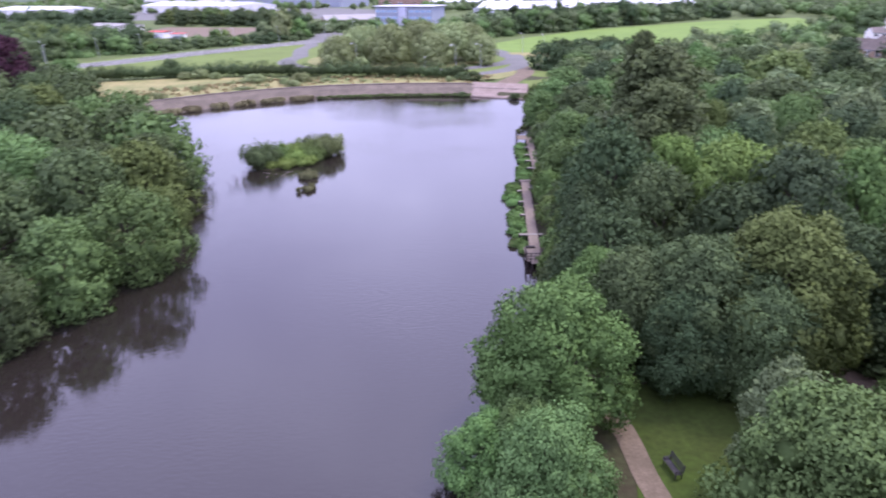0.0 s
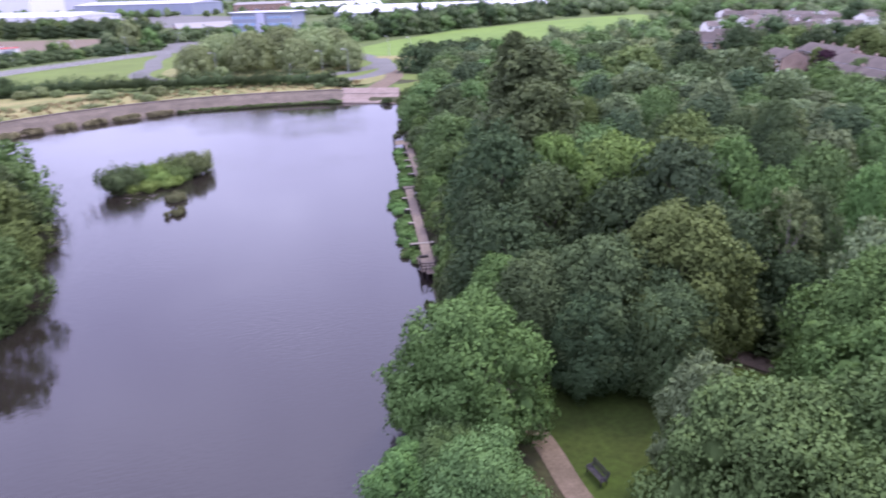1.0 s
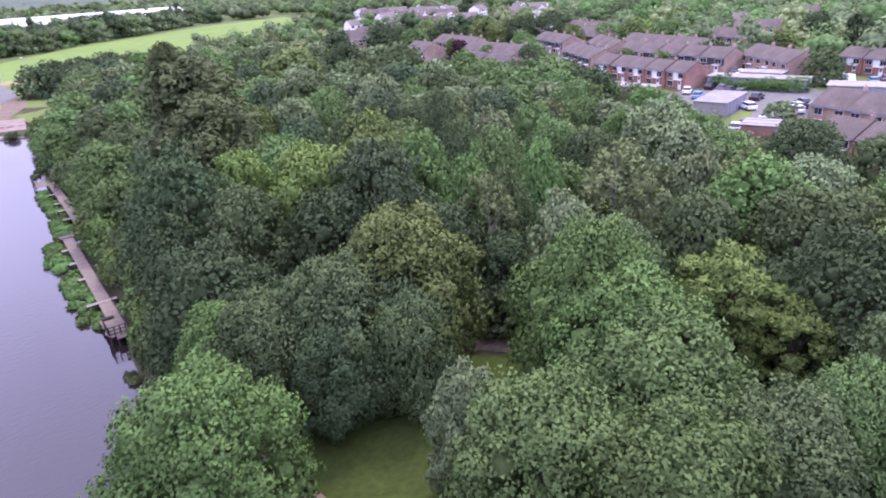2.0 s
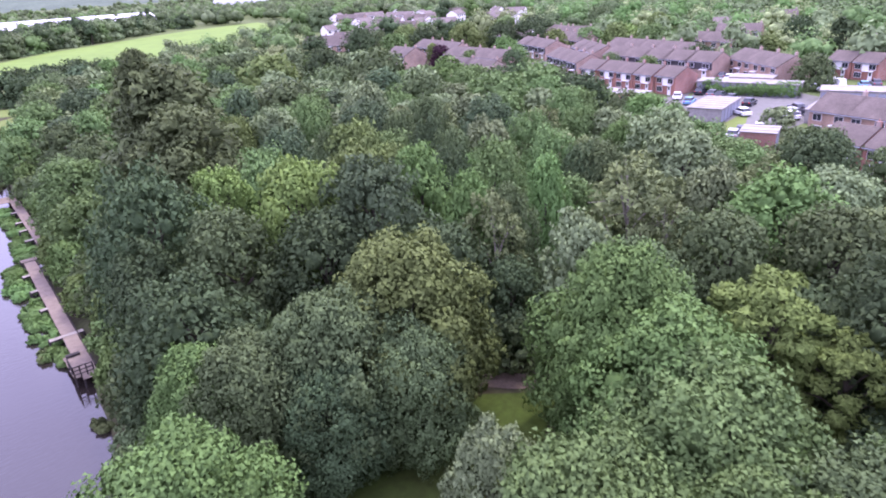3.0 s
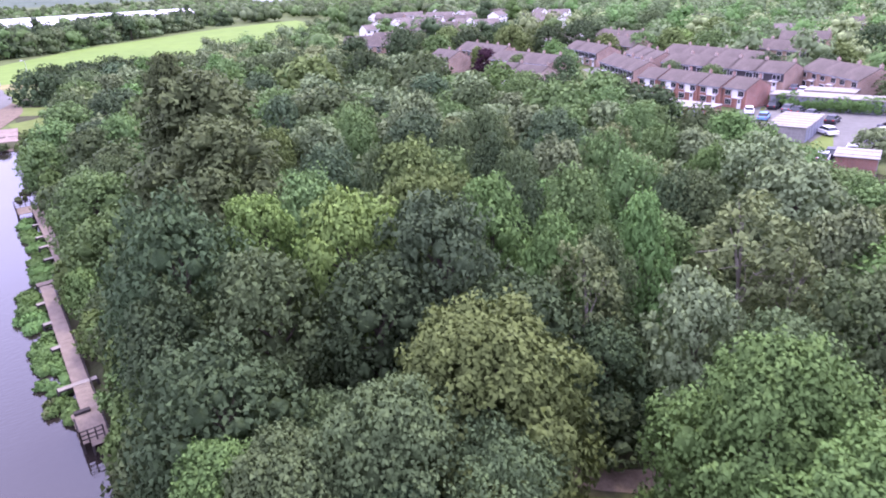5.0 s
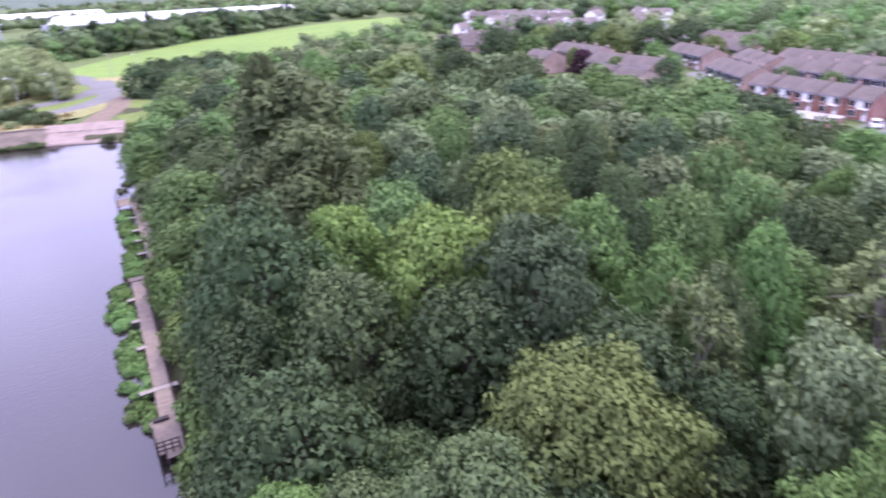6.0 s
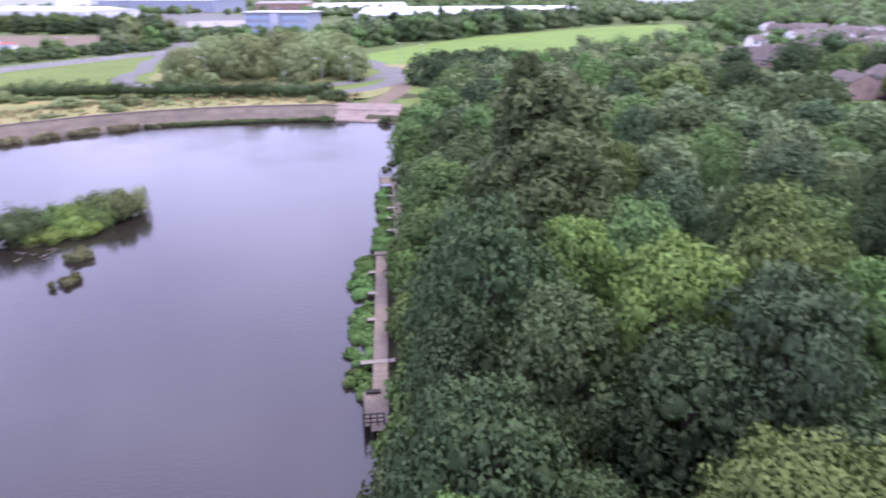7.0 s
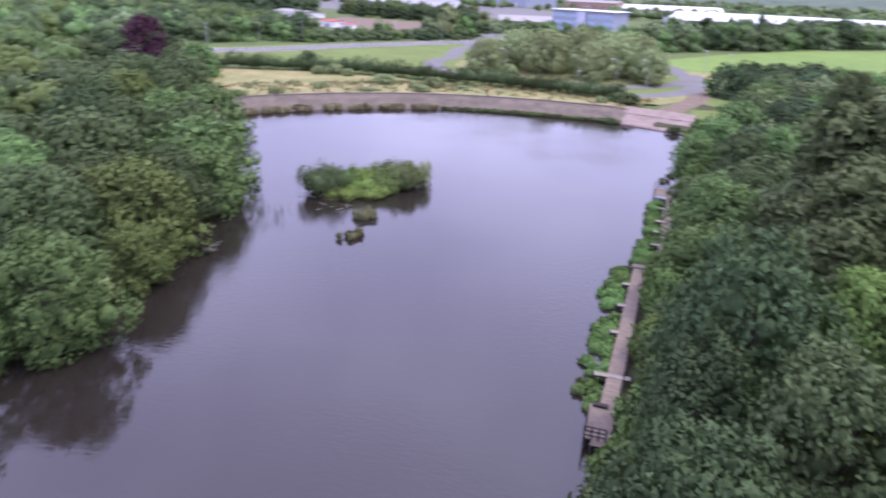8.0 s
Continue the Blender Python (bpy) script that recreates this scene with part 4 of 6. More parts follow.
# ---- the west bank ----
WEST_TREES = [
    ("sycamore", -37.2, 69.0, 9.6, 4.8), ("oak", -47.5, 77.5, 12.0, 5.6), ("olive", -45.0, 87.5, 10.4, 6.0), ("sycamore", -56.0, 111.5, 10.4, 7.4),
    ("sycamore", -49.5, 104.0, 8.6, 4.6), ("olive", -39.4, 80.5, 6.2, 3.2), ("sycamore", -40.0, 60.5, 9.0, 4.6), ("oak", -63.6, 98.0, 12.2, 7.4),
    ("oak", -41.8, 52.0, 8.6, 4.0), ("oak", -66.0, 122.0, 10.0, 6.0), ("sycamore", -75.0, 140.0, 10.0, 6.8), ("olive", -92.0, 137.0, 12.0, 6.6),
    ("purple", -134.0, 191.0, 18.0, 6.0), ("dark", -139.0, 203.0, 12.5, 6.5), ("sycamore", -121.0, 197.0, 11.5, 5.5), ("oak", -47.0, 96.0, 9.6, 4.4),
]
for kind, x, y, top, r in WEST_TREES:
    plant(kind, x + (1.6 if y < 100 else 3.8), y, top, r, group="trees of the west bank")
rng = random.Random(23)
grow([(-44, 30), (-41, 60), (-46, 72), (-46, 90), (-56, 104), (-76, 136), (-90, 158), (-108, 180), (-118, 176), (-84, 120), (-66, 80), (-64, 30)],
     ["oak", "oak", "sycamore", "oak", "dark", "sycamore", "dark"], (9.5, 12.5), (4.2, 6.8), 900, rng, 0.72, "trees of the west bank")
belt("tree_belt", "dense mixed green wood beyond the west bank", [(-64, 30), (-66, 80), (-84, 120), (-118, 176), (-120, 200), (-150, 212), (-200, 190), (-240, 120), (-150, 20), (-70, 10)],
     ["oak", "oak", "sycamore", "oak", "olive", "dark"], (9.5, 12.5), (5.0, 7.4), 380, rng, 0.74)
for i in range(26):
    a, b = SHORE[26 + i // 4], SHORE[27 + i // 4]
    t = (i % 4) / 4
    x, y = a[0] + (b[0] - a[0]) * t - 0.8, a[1] + (b[1] - a[1]) * t
    plant(rng.choice(["bush", "shrub", "pale_bush"]), x, y, ground_z(x, y) + rng.uniform(1.8, 3.6), rng.uniform(1.5, 2.5), group="bushes by the lake")

# ---- beyond the dam: roundabout willows, hedge trees, tree lines ----
for x, y, top, r in [(-50, 263, 12, 7), (-42, 274, 14.6, 8.5), (-30, 266, 15, 8.5), (-20, 278, 16, 9), (-8, 268, 15.6, 8.5), (0, 276, 14.6, 8), (-14, 258, 13, 7), (4, 260, 12, 6.0), (-34, 290, 14, 8)]:
    plant("willow", x, y, top, r, detail=2, group="willows of the roundabout")
for x, y in [(-49, 250), (-12, 249), (-40, 252), (6, 252)]:
    plant("pale_bush", x, y, 5.4, 2.6, detail=1, group="willows of the roundabout")
rng = random.Random(31)
for i in range(64):
    t = i / 63
    plant(rng.choice(["sycamore", "oak", "dark", "silver", "poplar"]), -16 + 190 * t + rng.uniform(-4, 4), 348 + 190 * t + 22 + rng.uniform(-6, 10), rng.uniform(10, 16), rng.uniform(4.5, 7), group="trees along the field")
for i in range(12):
    plant("poplar", 24 + i * 13 + rng.uniform(-3, 3), 418 + i * 13, rng.uniform(15, 20), 3, group="trees along the field")
KINDS = ["oak", "dark", "oak", "sycamore", "dark", "olive"]
belt("tree_belt", "tall mixed green trees beside the main road", [(-330, 178), (-240, 234), (-200, 264), (-178, 284), (-152, 310), (-162, 350), (-205, 374), (-255, 455), (-330, 470), (-430, 300)], KINDS, (9, 13), (4.0, 6.8), 900, rng, 0.66)
belt("tree_belt", "dark wood behind the industrial units", [(-350, 512), (-262, 530), (-290, 585), (-400, 560)], ["dark", "blue", "dark"], (12, 16), (4.5, 6.5), 160, rng, 0.62)
belt("tree_belt", "low green scrub between road and yard", [(-152, 310), (-138, 331), (-106, 369), (-93, 388), (-97, 412), (-122, 386), (-150, 374), (-165, 352)], KINDS, (4.5, 7.0), (2.4, 4.2), 500, rng, 0.72)
for kind, x, y, top, r in [("silver", -115, 386, 12.5, 4.6), ("dark", -121, 402, 12, 4.6), ("pale_bush", -106, 393, 15, 5.6), ("light", -98, 396, 13, 5.4), ("dark", -99, 416, 14, 5.4), ("olive", -110, 408, 15, 5.6), ("sycamore", -138, 372, 9.5, 4.4), ("olive", -130, 366, 9, 4.0)]:
    plant(kind, x, y, top, r, group="trees beside the yard")
belt("tree_belt", "green trees behind the yard", [(-150, 528), (-238, 548), (-262, 580), (-290, 670), (-150, 610), (-120, 540)], KINDS, (9, 14), (3.6, 6.4), 420, rng, 0.70)
belt("tree_belt", "thick belt of dark trees behind the pasture", [(-6, 392), (30, 412), (75, 468), (175, 548), (240, 590), (120, 612), (30, 590), (-4, 500)], ["dark", "blue", "sycamore", "poplar", "silver", "dark"], (10, 15), (4.4, 6.8), 400, rng, 0.74, [[(-4, 535), (50, 535), (50, 592), (-4, 592)]])
grow([(105, 330), (150, 385), (205, 435), (240, 500), (262, 470), (190, 380), (140, 318)], ["sycamore", "oak", "silver", "dark"], (5.5, 8), (4, 6), 160, rng, 0.75, "trees along the field")
grow([(-118, 470), (-96, 505), (-60, 490), (-20, 474), (30, 500), (36, 470), (-10, 440), (-60, 462), (-100, 440)], ["oak", "sycamore", "silver"], (6.5, 9.5), (3.4, 5.2), 260, rng, 0.75, "trees by the offices")
grow([(60, 256), (112, 204), (132, 250), (142, 288), (102, 312), (74, 298), (52, 284)], ["sycamore", "oak", "silver", "oak", "willow"], (6.5, 9), (4.0, 6.0), 420, rng, 0.72, "trees along the field")
plant("silver", 101, 322, 10.5, 5.2, group="trees along the field", label="single round pale green tree in the field")

# ---- the boardwalk with its fishing pegs ----


def railing(parent, a, b, height, posts, rails, material, thick=0.05):
    a, b = Vector(a), Vector(b)
    for i in range(posts):
        p = a.lerp(b, i / max(1, posts - 1))
        part("post", boxed(p.x - thick, p.y - thick, p.z - 0.1, p.x + thick, p.y + thick, p.z + height, bevel=0.01), material, parent)
    for i in range(rails):
        h = Vector((0, 0, height * (i + 1) / rails - 0.05))
        bm = bmesh.new()
        tube(bm, a + h, b + h, thick * 0.9, thick * 0.9, 4)
        part("rail", bm, material, parent)


def deck(parent, a, b, width, material=DECK, board=0.15, z=0.8, label=""):
    """Boards laid crosswise along a line, on two bearers, over posts that stand in the water."""
    a, b = Vector((*a, z)), Vector((*b, z))
    t = (b - a).normalized()
    side = Vector((-t.y, t.x, 0)) * width / 2
    n = int((b - a).length / board)
    bm = bmesh.new()
    rng = random.Random(int(a.y * 10))
    for i in range(n):
        p = a + t * (board * (i + 0.5))
        w = side * rng.uniform(0.96, 1.04)
        h = rng.uniform(-0.008, 0.008)
        q = t * (board * 0.46)
        top = [bm.verts.new(v + Vector((0, 0, h))) for v in (p - w - q, p + w - q, p + w + q, p - w + q)]
        low = [bm.verts.new(v.co - Vector((0, 0, 0.05))) for v in top]
        bm.faces.new(top[::-1])
        for j in range(4):
            k = (j + 1) % 4
            bm.faces.new((top[j], top[k], low[k], low[j]))
    part("decking", bm, material, parent, label)
    for s in (-0.8, 0.8):
        bm = bmesh.new()
        tube(bm, a + side * s - Vector((0, 0, 0.13)), b + side * s - Vector((0, 0, 0.13)), 0.07, 0.07, 4)
        part("bearer", bm, DARK_WOOD, parent)
    m = max(2, int((b - a).length / 2.6) + 1)
    for i in range(m):
        p = a.lerp(b, i / (m - 1))
        for s in (-0.9, 0.9):
            q = p + side * s
            bm = bmesh.new()
            tube(bm, (q.x, q.y, -1.4), (q.x, q.y, z - 0.06), 0.08, 0.08, 6)
            part("stilt", bm, DARK_WOOD, parent)


walkway = thing("boardwalk", "long weathered grey-brown timber boardwalk beside the lake", "boardwalk", group="boardwalk sections")
deck(walkway, (9.15, 70.6), (10.0, 103.6), 1.2)
bm = bmesh.new()
tube(bm, (9.85, 71.0, 0.90), (10.72, 103.6, 0.90), 0.05, 0.05, 4)
part("edge_rail", bm, DARK_WOOD, walkway)
walkway2 = thing("boardwalk", "far weathered timber boardwalk section along the reeds", "boardwalk", group="boardwalk sections")
deck(walkway2, (12.35, 105.4), (13.0, 137.2), 1.25)
link = thing("boardwalk_link", "short timber bridge joining two boardwalk sections", "boardwalk", group="boardwalk sections")
deck(link, (9.2, 104.4), (12.9, 104.6), 1.0)
railing(link, (10.9, 103.9, 0.8), (12.9, 104.0, 0.8), 0.9, 3, 2, DARK_WOOD)

for y, x0, x1 in [(79.9, 7.75, 10.6), (87.6, 8.35, 9.1), (93.4, 8.45, 9.2), (98.8, 8.55, 9.3), (112.2, 10.9, 12.0), (117.2, 11.0, 12.1), (121.6, 11.2, 12.2), (127.6, 11.5, 12.3)]:
    peg = thing("fishing_peg", "pale timber fishing peg jutting from the boardwalk", "jetty", group="fishing pegs")
    deck(peg, (x0, y), (x1, y + 0.1), 0.55, PALE_PLANK, z=0.83)

for name, x0, x1, y0, y1 in [("south", 8.0, 9.5, 71.2, 75.6), ("north", 10.4, 12.6, 134.4, 138.4)]:
    stage = thing("fishing_platform", "timber fishing platform with dark open railings over the water", "jetty", group="fishing platforms")
    xm = (x0 + x1) / 2
    deck(stage, (xm, y0), (xm, y1), x1 - x0, DECK, z=0.82)
    if name == "south":
        railing(stage, (x0 + 0.05, y0, 0.82), (x1, y0, 0.82), 1.0, 4, 3, DARK_WOOD)
        railing(stage, (x0 + 0.05, y0, 0.82), (x0 + 0.05, y0 + 1.9, 0.82), 1.0, 3, 3, DARK_WOOD)
        part("step", boxed(x0 + 0.2, y1 - 0.5, 0.85, x1 - 0.2, y1 - 0.1, 1.05, bevel=0.02), DARK_WOOD, stage)
    else:
        railing(stage, (x0 + 0.05, y1, 0.82), (x1, y1, 0.82), 1.0, 4, 3, DARK_WOOD)
        railing(stage, (x0 + 0.05, y0, 0.82), (x0 + 0.05, y1, 0.82), 1.0, 4, 3, DARK_WOOD)


def plant_bed(x, y, rx, ry, height, material, seed, label, category="plants", dense=1.0, group="", base=0.0, name="waterside_plants"):
    """A low bed of leafy waterside plants."""
    rng = np.random.default_rng(seed)
    rows = []
    for i in range(int(8 * dense) + 3):
        a, q = rng.uniform(0, 2 * math.pi), math.sqrt(rng.uniform(0, 1))
        rows.append((rx * q * math.cos(a), ry * q * math.sin(a), height * 0.25, min(rx, ry) * rng.uniform(0.32, 0.6)))
    me = leafy("leaves", rows, int(2200 * dense), 0.20, material, rng, up=0.5, squash=min(1.6, height / min(rx, ry)), fill=0.62)
    ob = thing(name, label, category, Matrix.Translation((x, y, base)), group)
    part("leaves", me, None, ob)
    return ob


rng = random.Random(3)
for i, (x, y, rx, ry) in enumerate([(7.9, 77.4, 1.0, 1.8), (8.0, 82.6, 1.2, 2.4), (7.9, 86.0, 1.2, 1.9), (7.7, 90.4, 1.3, 2.6), (7.8, 95.6, 1.4, 2.3), (7.9, 99.6, 1.3, 1.9), (8.3, 103.0, 1.2, 1.6),
                                    (10.4, 107.8, 1.5, 2.0), (10.6, 110.8, 1.2, 1.6), (10.7, 114.6, 1.2, 2.2), (10.9, 119.6, 1.0, 2.0), (10.8, 125.0, 1.2, 2.6), (11.1, 130.6, 1.0, 2.2)]):
    plant_bed(x, y, rx * 0.86, ry, 0.7, LEAF["light"], 50 + i, "bed of bright green waterside plants beside the boardwalk", group="plant beds by the boardwalk", dense=1.7)
for i, (x, y) in enumerate([(7.0, 78.6), (11.8, 146.0), (12.8, 150.0), (8.3, 64.0), (7.2, 57.8)]):
    plant_bed(x, y, 0.6, 1.1, 0.6, SEDGE, 80 + i, "small straggling clump of sedge in the water", dense=0.4, group="sedge clumps", name="sedge_clump")

# tufted reed beds along the dam, with gaps between them
line = smooth_line(NORTH, 1.0)
REACHES = [(0.02, 0.10), (0.105, 0.20), (0.205, 0.30), (0.305, 0.40), (0.405, 0.464), (0.480, 0.534), (0.556, 0.618), (0.648, 0.688), (0.718, 0.758), (0.790, 0.824), (0.846, 0.90), (0.92, 0.98)]
for i, (a, b) in enumerate(REACHES):
    big = a > 0.47
    rows, r = [], np.random.default_rng(200 + i)
    p0 = line[int((a + b) / 2 * (len(line) - 1))]
    n = max(5, int((b - a) * len(line) * 2.6))
    for j in range(n):
        p = line[min(len(line) - 1, int((a + (b - a) * (j + 0.5) / n) * (len(line) - 1)))]
        d = r.uniform(-1.0, 0.8) if big else r.uniform(-0.4, 0.5)
        out = Vector((p.x + 28, p.y - 110, 0)).normalized()
        rows.append((p.x - p0.x + out.x * d, p.y - p0.y + out.y * d, 0.3, r.uniform(0.58, 0.72) if big else r.uniform(0.25, 0.6)))
    me = leafy("growth", rows, (240 if big else 150) * n, 0.26, REEDS if big else SEDGE, r, up=1.0, squash=1.0 if big else 0.6, fill=0.8, long=1.8)
    ob = thing("reed_bed", "tufted olive-brown reed bed at the foot of the dam", "reeds", Matrix.Translation((p0.x, p0.y, 0.1)), "reed beds along the dam")
    part("growth", me, None, ob)

# ---- the island ----
isle = thing("island", "small earth island with a muddy rim in the lake", "island")
bm = bmesh.new()
bmesh.ops.create_icosphere(bm, subdivisions=4, radius=1.0)
for v in bm.verts:
    k = 1 + 0.16 * noise.noise(v.co * 1.7)
    v.co = Vector((v.co.x * 3.9 * k, v.co.y * 7.4 * k, max(-1.5, v.co.z * 0.75)))
part("mound", bm, SOIL, isle)
isle.matrix_basis = pose(-31.4, 120.2, 0.0, 0, 0, -40)
for i, (x, y, rx, ry, h, leaf) in enumerate([(-35.4, 117.0, 2.8, 2.6, 5.2, "oak"), (-34.0, 119.8, 2.3, 2.2, 3.4, "sycamore"), (-31.6, 122.2, 2.2, 2.0, 2.6, "herb"), (-29.0, 124.0, 2.1, 2.0, 3.8, "olive"),
                                             (-27.0, 124.4, 2.4, 2.3, 5.4, "birch"), (-25.6, 126.6, 2.0, 2.0, 4.2, "willow"), (-27.6, 121.8, 1.9, 1.8, 2.8, "olive"), (-31.0, 119.6, 2.2, 2.0, 2.2, "herb")]):
    plant_bed(x, y, rx, ry, h * 1.45, LEAF[leaf], 160 + i, "dense rounded green bush covering the island", "bush", 2.0, "bushes on the island", -0.1, "bush")
for i, (x, y, rx, ry) in enumerate([(-32.4, 115.9, 2.4, 1.8), (-29.8, 117.4, 2.6, 2.0), (-28.0, 119.8, 2.0, 2.0), (-32.6, 118.4, 2.4, 2.2), (-30.2, 120.4, 2.4, 2.2)]):
    plant_bed(x, y, rx, ry, 1.3, LEAF["herb"], 120 + i, "lush bright green herbs on the island", base=0.3, group="herbs on the island", name="herb_patch")
for i, (x, y, rx, ry, h, turn) in enumerate([(-25.6, 109.2, 1.5, 1.1, 1.3, 10), (-24.4, 101.2, 2.1, 0.75, 1.0, 58)]):
    clump = plant_bed(x, y, rx, ry, h, TUSSOCK, 140 + i, "small tussock of pale olive sedge standing in the lake", group="sedge clumps", name="sedge_clump")
    clump.matrix_basis = pose(x, y, 0, 0, 0, turn)
snag = thing("fallen_branch", "bare grey fallen branch lying in the water", "branch")
bm = bmesh.new()
rng = random.Random(9)
root = Vector((-37.6, 91.0, -0.3))
for i in range(9):
    tip = root + Vector((rng.uniform(0.6, 3.2), rng.uniform(-1.4, 1.6), rng.uniform(0.5, 1.9)))
    mid = root.lerp(tip, 0.5) + Vector((0, 0, 0.35))
    tube(bm, root, mid, 0.09, 0.06, 5, False)
    tube(bm, mid, tip, 0.06, 0.02, 5, False)
part("limbs", bm, PALE_BARK, snag)
for i, (x, y) in enumerate([(-36.2, 102.6), (-35.0, 103.2), (-36.5, 105.4), (-36.9, 107.8)]):
    stick = thing("dead_stems", "thin dead stems standing in shallow water", "reeds", Matrix.Translation((x, y, 0)), "dead stems in the lake")
    bm = bmesh.new()
    for j in range(4):
        a = Vector((rng.uniform(-0.7, 0.7), rng.uniform(-0.7, 0.7), -0.4))
        b = a + Vector((rng.uniform(-0.3, 0.3), rng.uniform(-0.3, 0.3), rng.uniform(0.9, 1.5)))
        tube(bm, a, b, 0.03, 0.02, 4)
        tube(bm, b, b + Vector((rng.uniform(-0.7, 0.7), rng.uniform(-0.4, 0.4), rng.uniform(-0.1, 0.5))), 0.02, 0.010, 4)
    part("stems", bm, BARK, stick)
# pale drift twigs caught in the shallows below the island
for i in range(16):
    x, y, a = rng.uniform(-34.5, -26.8), rng.uniform(109.6, 113.2), rng.uniform(0, 6.28)
    twig = thing("drift_twig", "pale drift twig lying in the shallows by the island", "twig", Matrix.Translation((x, y, 0.03)), "drift twigs by the island")
    bm = bmesh.new()
    reach = Vector((math.cos(a), math.sin(a), 0.06)) * rng.uniform(0.3, 0.7)
    tube(bm, -reach, reach, 0.035, 0.02, 5)
    tube(bm, reach * 0.1, reach * 0.6 + Vector((-reach.y, reach.x, 0.1)) * 0.5, 0.02, 0.01, 4)
    part("stick", bm, PALE_BARK, twig)

# ---- the bench on the lawn ----
bench = thing("bench", "dark slatted park bench on a small slab beside the path", "bench", pose(14.55, 36.35, 1.02, 0, 0, 14))
for i in range(4):
    part("slat", boxed(-0.02 + i * 0.115, -0.85, 0.43, 0.08 + i * 0.115, 0.85, 0.465, bevel=0.008), BENCH_WOOD, bench, at=(-0.05, 0, 0))
for i in range(4):
    part("back_slat", boxed(0.42 + i * 0.03, -0.85, 0.52 + i * 0.115, 0.45 + i * 0.03, 0.85, 0.61 + i * 0.115, bevel=0.008), BENCH_WOOD, bench)
for y in (-0.72, 0.72):
    bm = bmesh.new()
    tube(bm, (0, y, 0), (0, y, 0.62), 0.035, 0.035, 6)
    part("leg", bm, DARK_WOOD, bench)
    bm = bmesh.new()
    tube(bm, (0.42, y, 0), (0.44, y, 0.5), 0.035, 0.035, 6)
    tube(bm, (0.44, y, 0.5), (0.58, y, 0.98), 0.035, 0.03, 6)
    part("leg", bm, DARK_WOOD, bench)
    part("armrest", boxed(-0.06, y - 0.035, 0.61, 0.46, y + 0.035, 0.65, bevel=0.01), BENCH_WOOD, bench)
slab = thing("bench_slab", "small worn gravel slab under the bench", "slab", pose(14.3, 36.3, 0.98, 0, 0, 14))
part("slab", boxed(-0.5, -0.8, 0, 0.5, 0.8, 0.03, bevel=0.01), PATH_DIRT, slab)

# ---- hedge, lamps and industry beyond the dam ----


def hedge(name, points, width, height, material, seed, label, step=1.2, count=150, size=0.34, group=""):
    r = np.random.default_rng(seed)
    line = smooth_line(points, step)
    p0 = line[len(line) // 2]
    z0 = ground_z(p0.x, p0.y)
    rows = []
    for p in line:
        h = height * r.uniform(0.78, 1.15)
        rows.append((p.x - p0.x + r.uniform(-0.3, 0.3), p.y - p0.y + r.uniform(-0.3, 0.3), h * 0.5, max(width, h) * r.uniform(0.46, 0.58)))
    me = leafy("leaves", rows, count * len(rows), size, material, r, fill=0.62)
    ob = thing(name, label, "hedge", Matrix.Translation((p0.x, p0.y, z0)), group)
    part("leaves", me, None, ob)
    return ob


run = smooth_line([(-138, 208), (-120, 219), (-95, 227), (-68, 228.5), (-42, 226), (-18, 222.5), (-2, 219)], 1.2)
for i in range(0, len(run) - 2, 11):
    piece = [(p.x, p.y) for p in run[i:i + 12]]
    hedge("hedge", piece, 3.2, 4.2 * (0.92 + 0.16 * ((i * 7) % 10) / 10), LEAF["hedge"], 100 + i, "dark green hedge between dry meadow and road", group="hedges along the meadow")
plant("shrub", -100, 229, 7.0, 3.0, group="shrubs in the meadow", label="tall dark shrub standing above the hedge")
for x, y, r in [(1.5, 213, 2.6), (-2, 216, 2.2), (13.0, 189.6, 1.5), (-1.5, 195.0, 1.3)]:
    plant("shrub", x, y, ground_z(x, y) + r * 1.0, r, group="shrubs in the meadow")
for x, y, r, h in [(-88.2, 224.4, 2.6, 2.8), (-92.7, 221.6, 2.2, 2.2), (-82.7, 222.0, 1.8, 2.0), (-66.9, 213.2, 3.2, 2.4), (-52.3, 213.4, 2.6, 2.6)]:
    plant("pale_bush", x, y, ground_z(x, y) + h, r, detail=2, group="shrubs in the meadow", label="rounded pale green bush in the dry meadow")
rng = random.Random(17)
for i in range(8):
    t = rng.uniform(0.1, 0.97)
    p = line[int(t * (len(line) - 1))]
    out = Vector((p.x + 28, p.y - 110, 0)).normalized()
    q = p + out * rng.uniform(12, 24)
    plant("pale_bush", q.x, q.y, ground_z(q.x, q.y) + rng.uniform(0.7, 1.7), rng.uniform(1.0, 2.6), detail=2, group="shrubs in the meadow")


def meadow_growth(name, count, material, seed, label, low, high, reach):
    """Tufts past counting over the dry meadow, in one mesh."""
    r = np.random.default_rng(seed)
    rows = []
    for _ in range(count):
        p = line[int(r.uniform(0.05, 0.98) * (len(line) - 1))]
        out = Vector((p.x + 28, p.y - 110, 0)).normalized()
        q = p + out * (reach[0] + (reach[1] - reach[0]) * math.sqrt(r.uniform(0, 1)))
        s = r.uniform(low, high)
        rows.append((q.x, q.y, ground_z(q.x, q.y) + s * 0.2, s))
    me = leafy(name, rows, count * 60, 0.24, material, r, up=1.0, squash=0.6, fill=0.7, long=1.6, knots=3)
    tagged(part(name, me, None), label, "grass", kind="stuff")


meadow_growth("meadow_grass", 520, STRAW, 61, "tufts of dry straw-coloured meadow grass", 0.25, 0.7, (10, 33))
meadow_growth("meadow_herbs", 110, LEAF["willow"], 62, "low pale green herbs in the dry meadow", 0.35, 1.2, (11, 33))


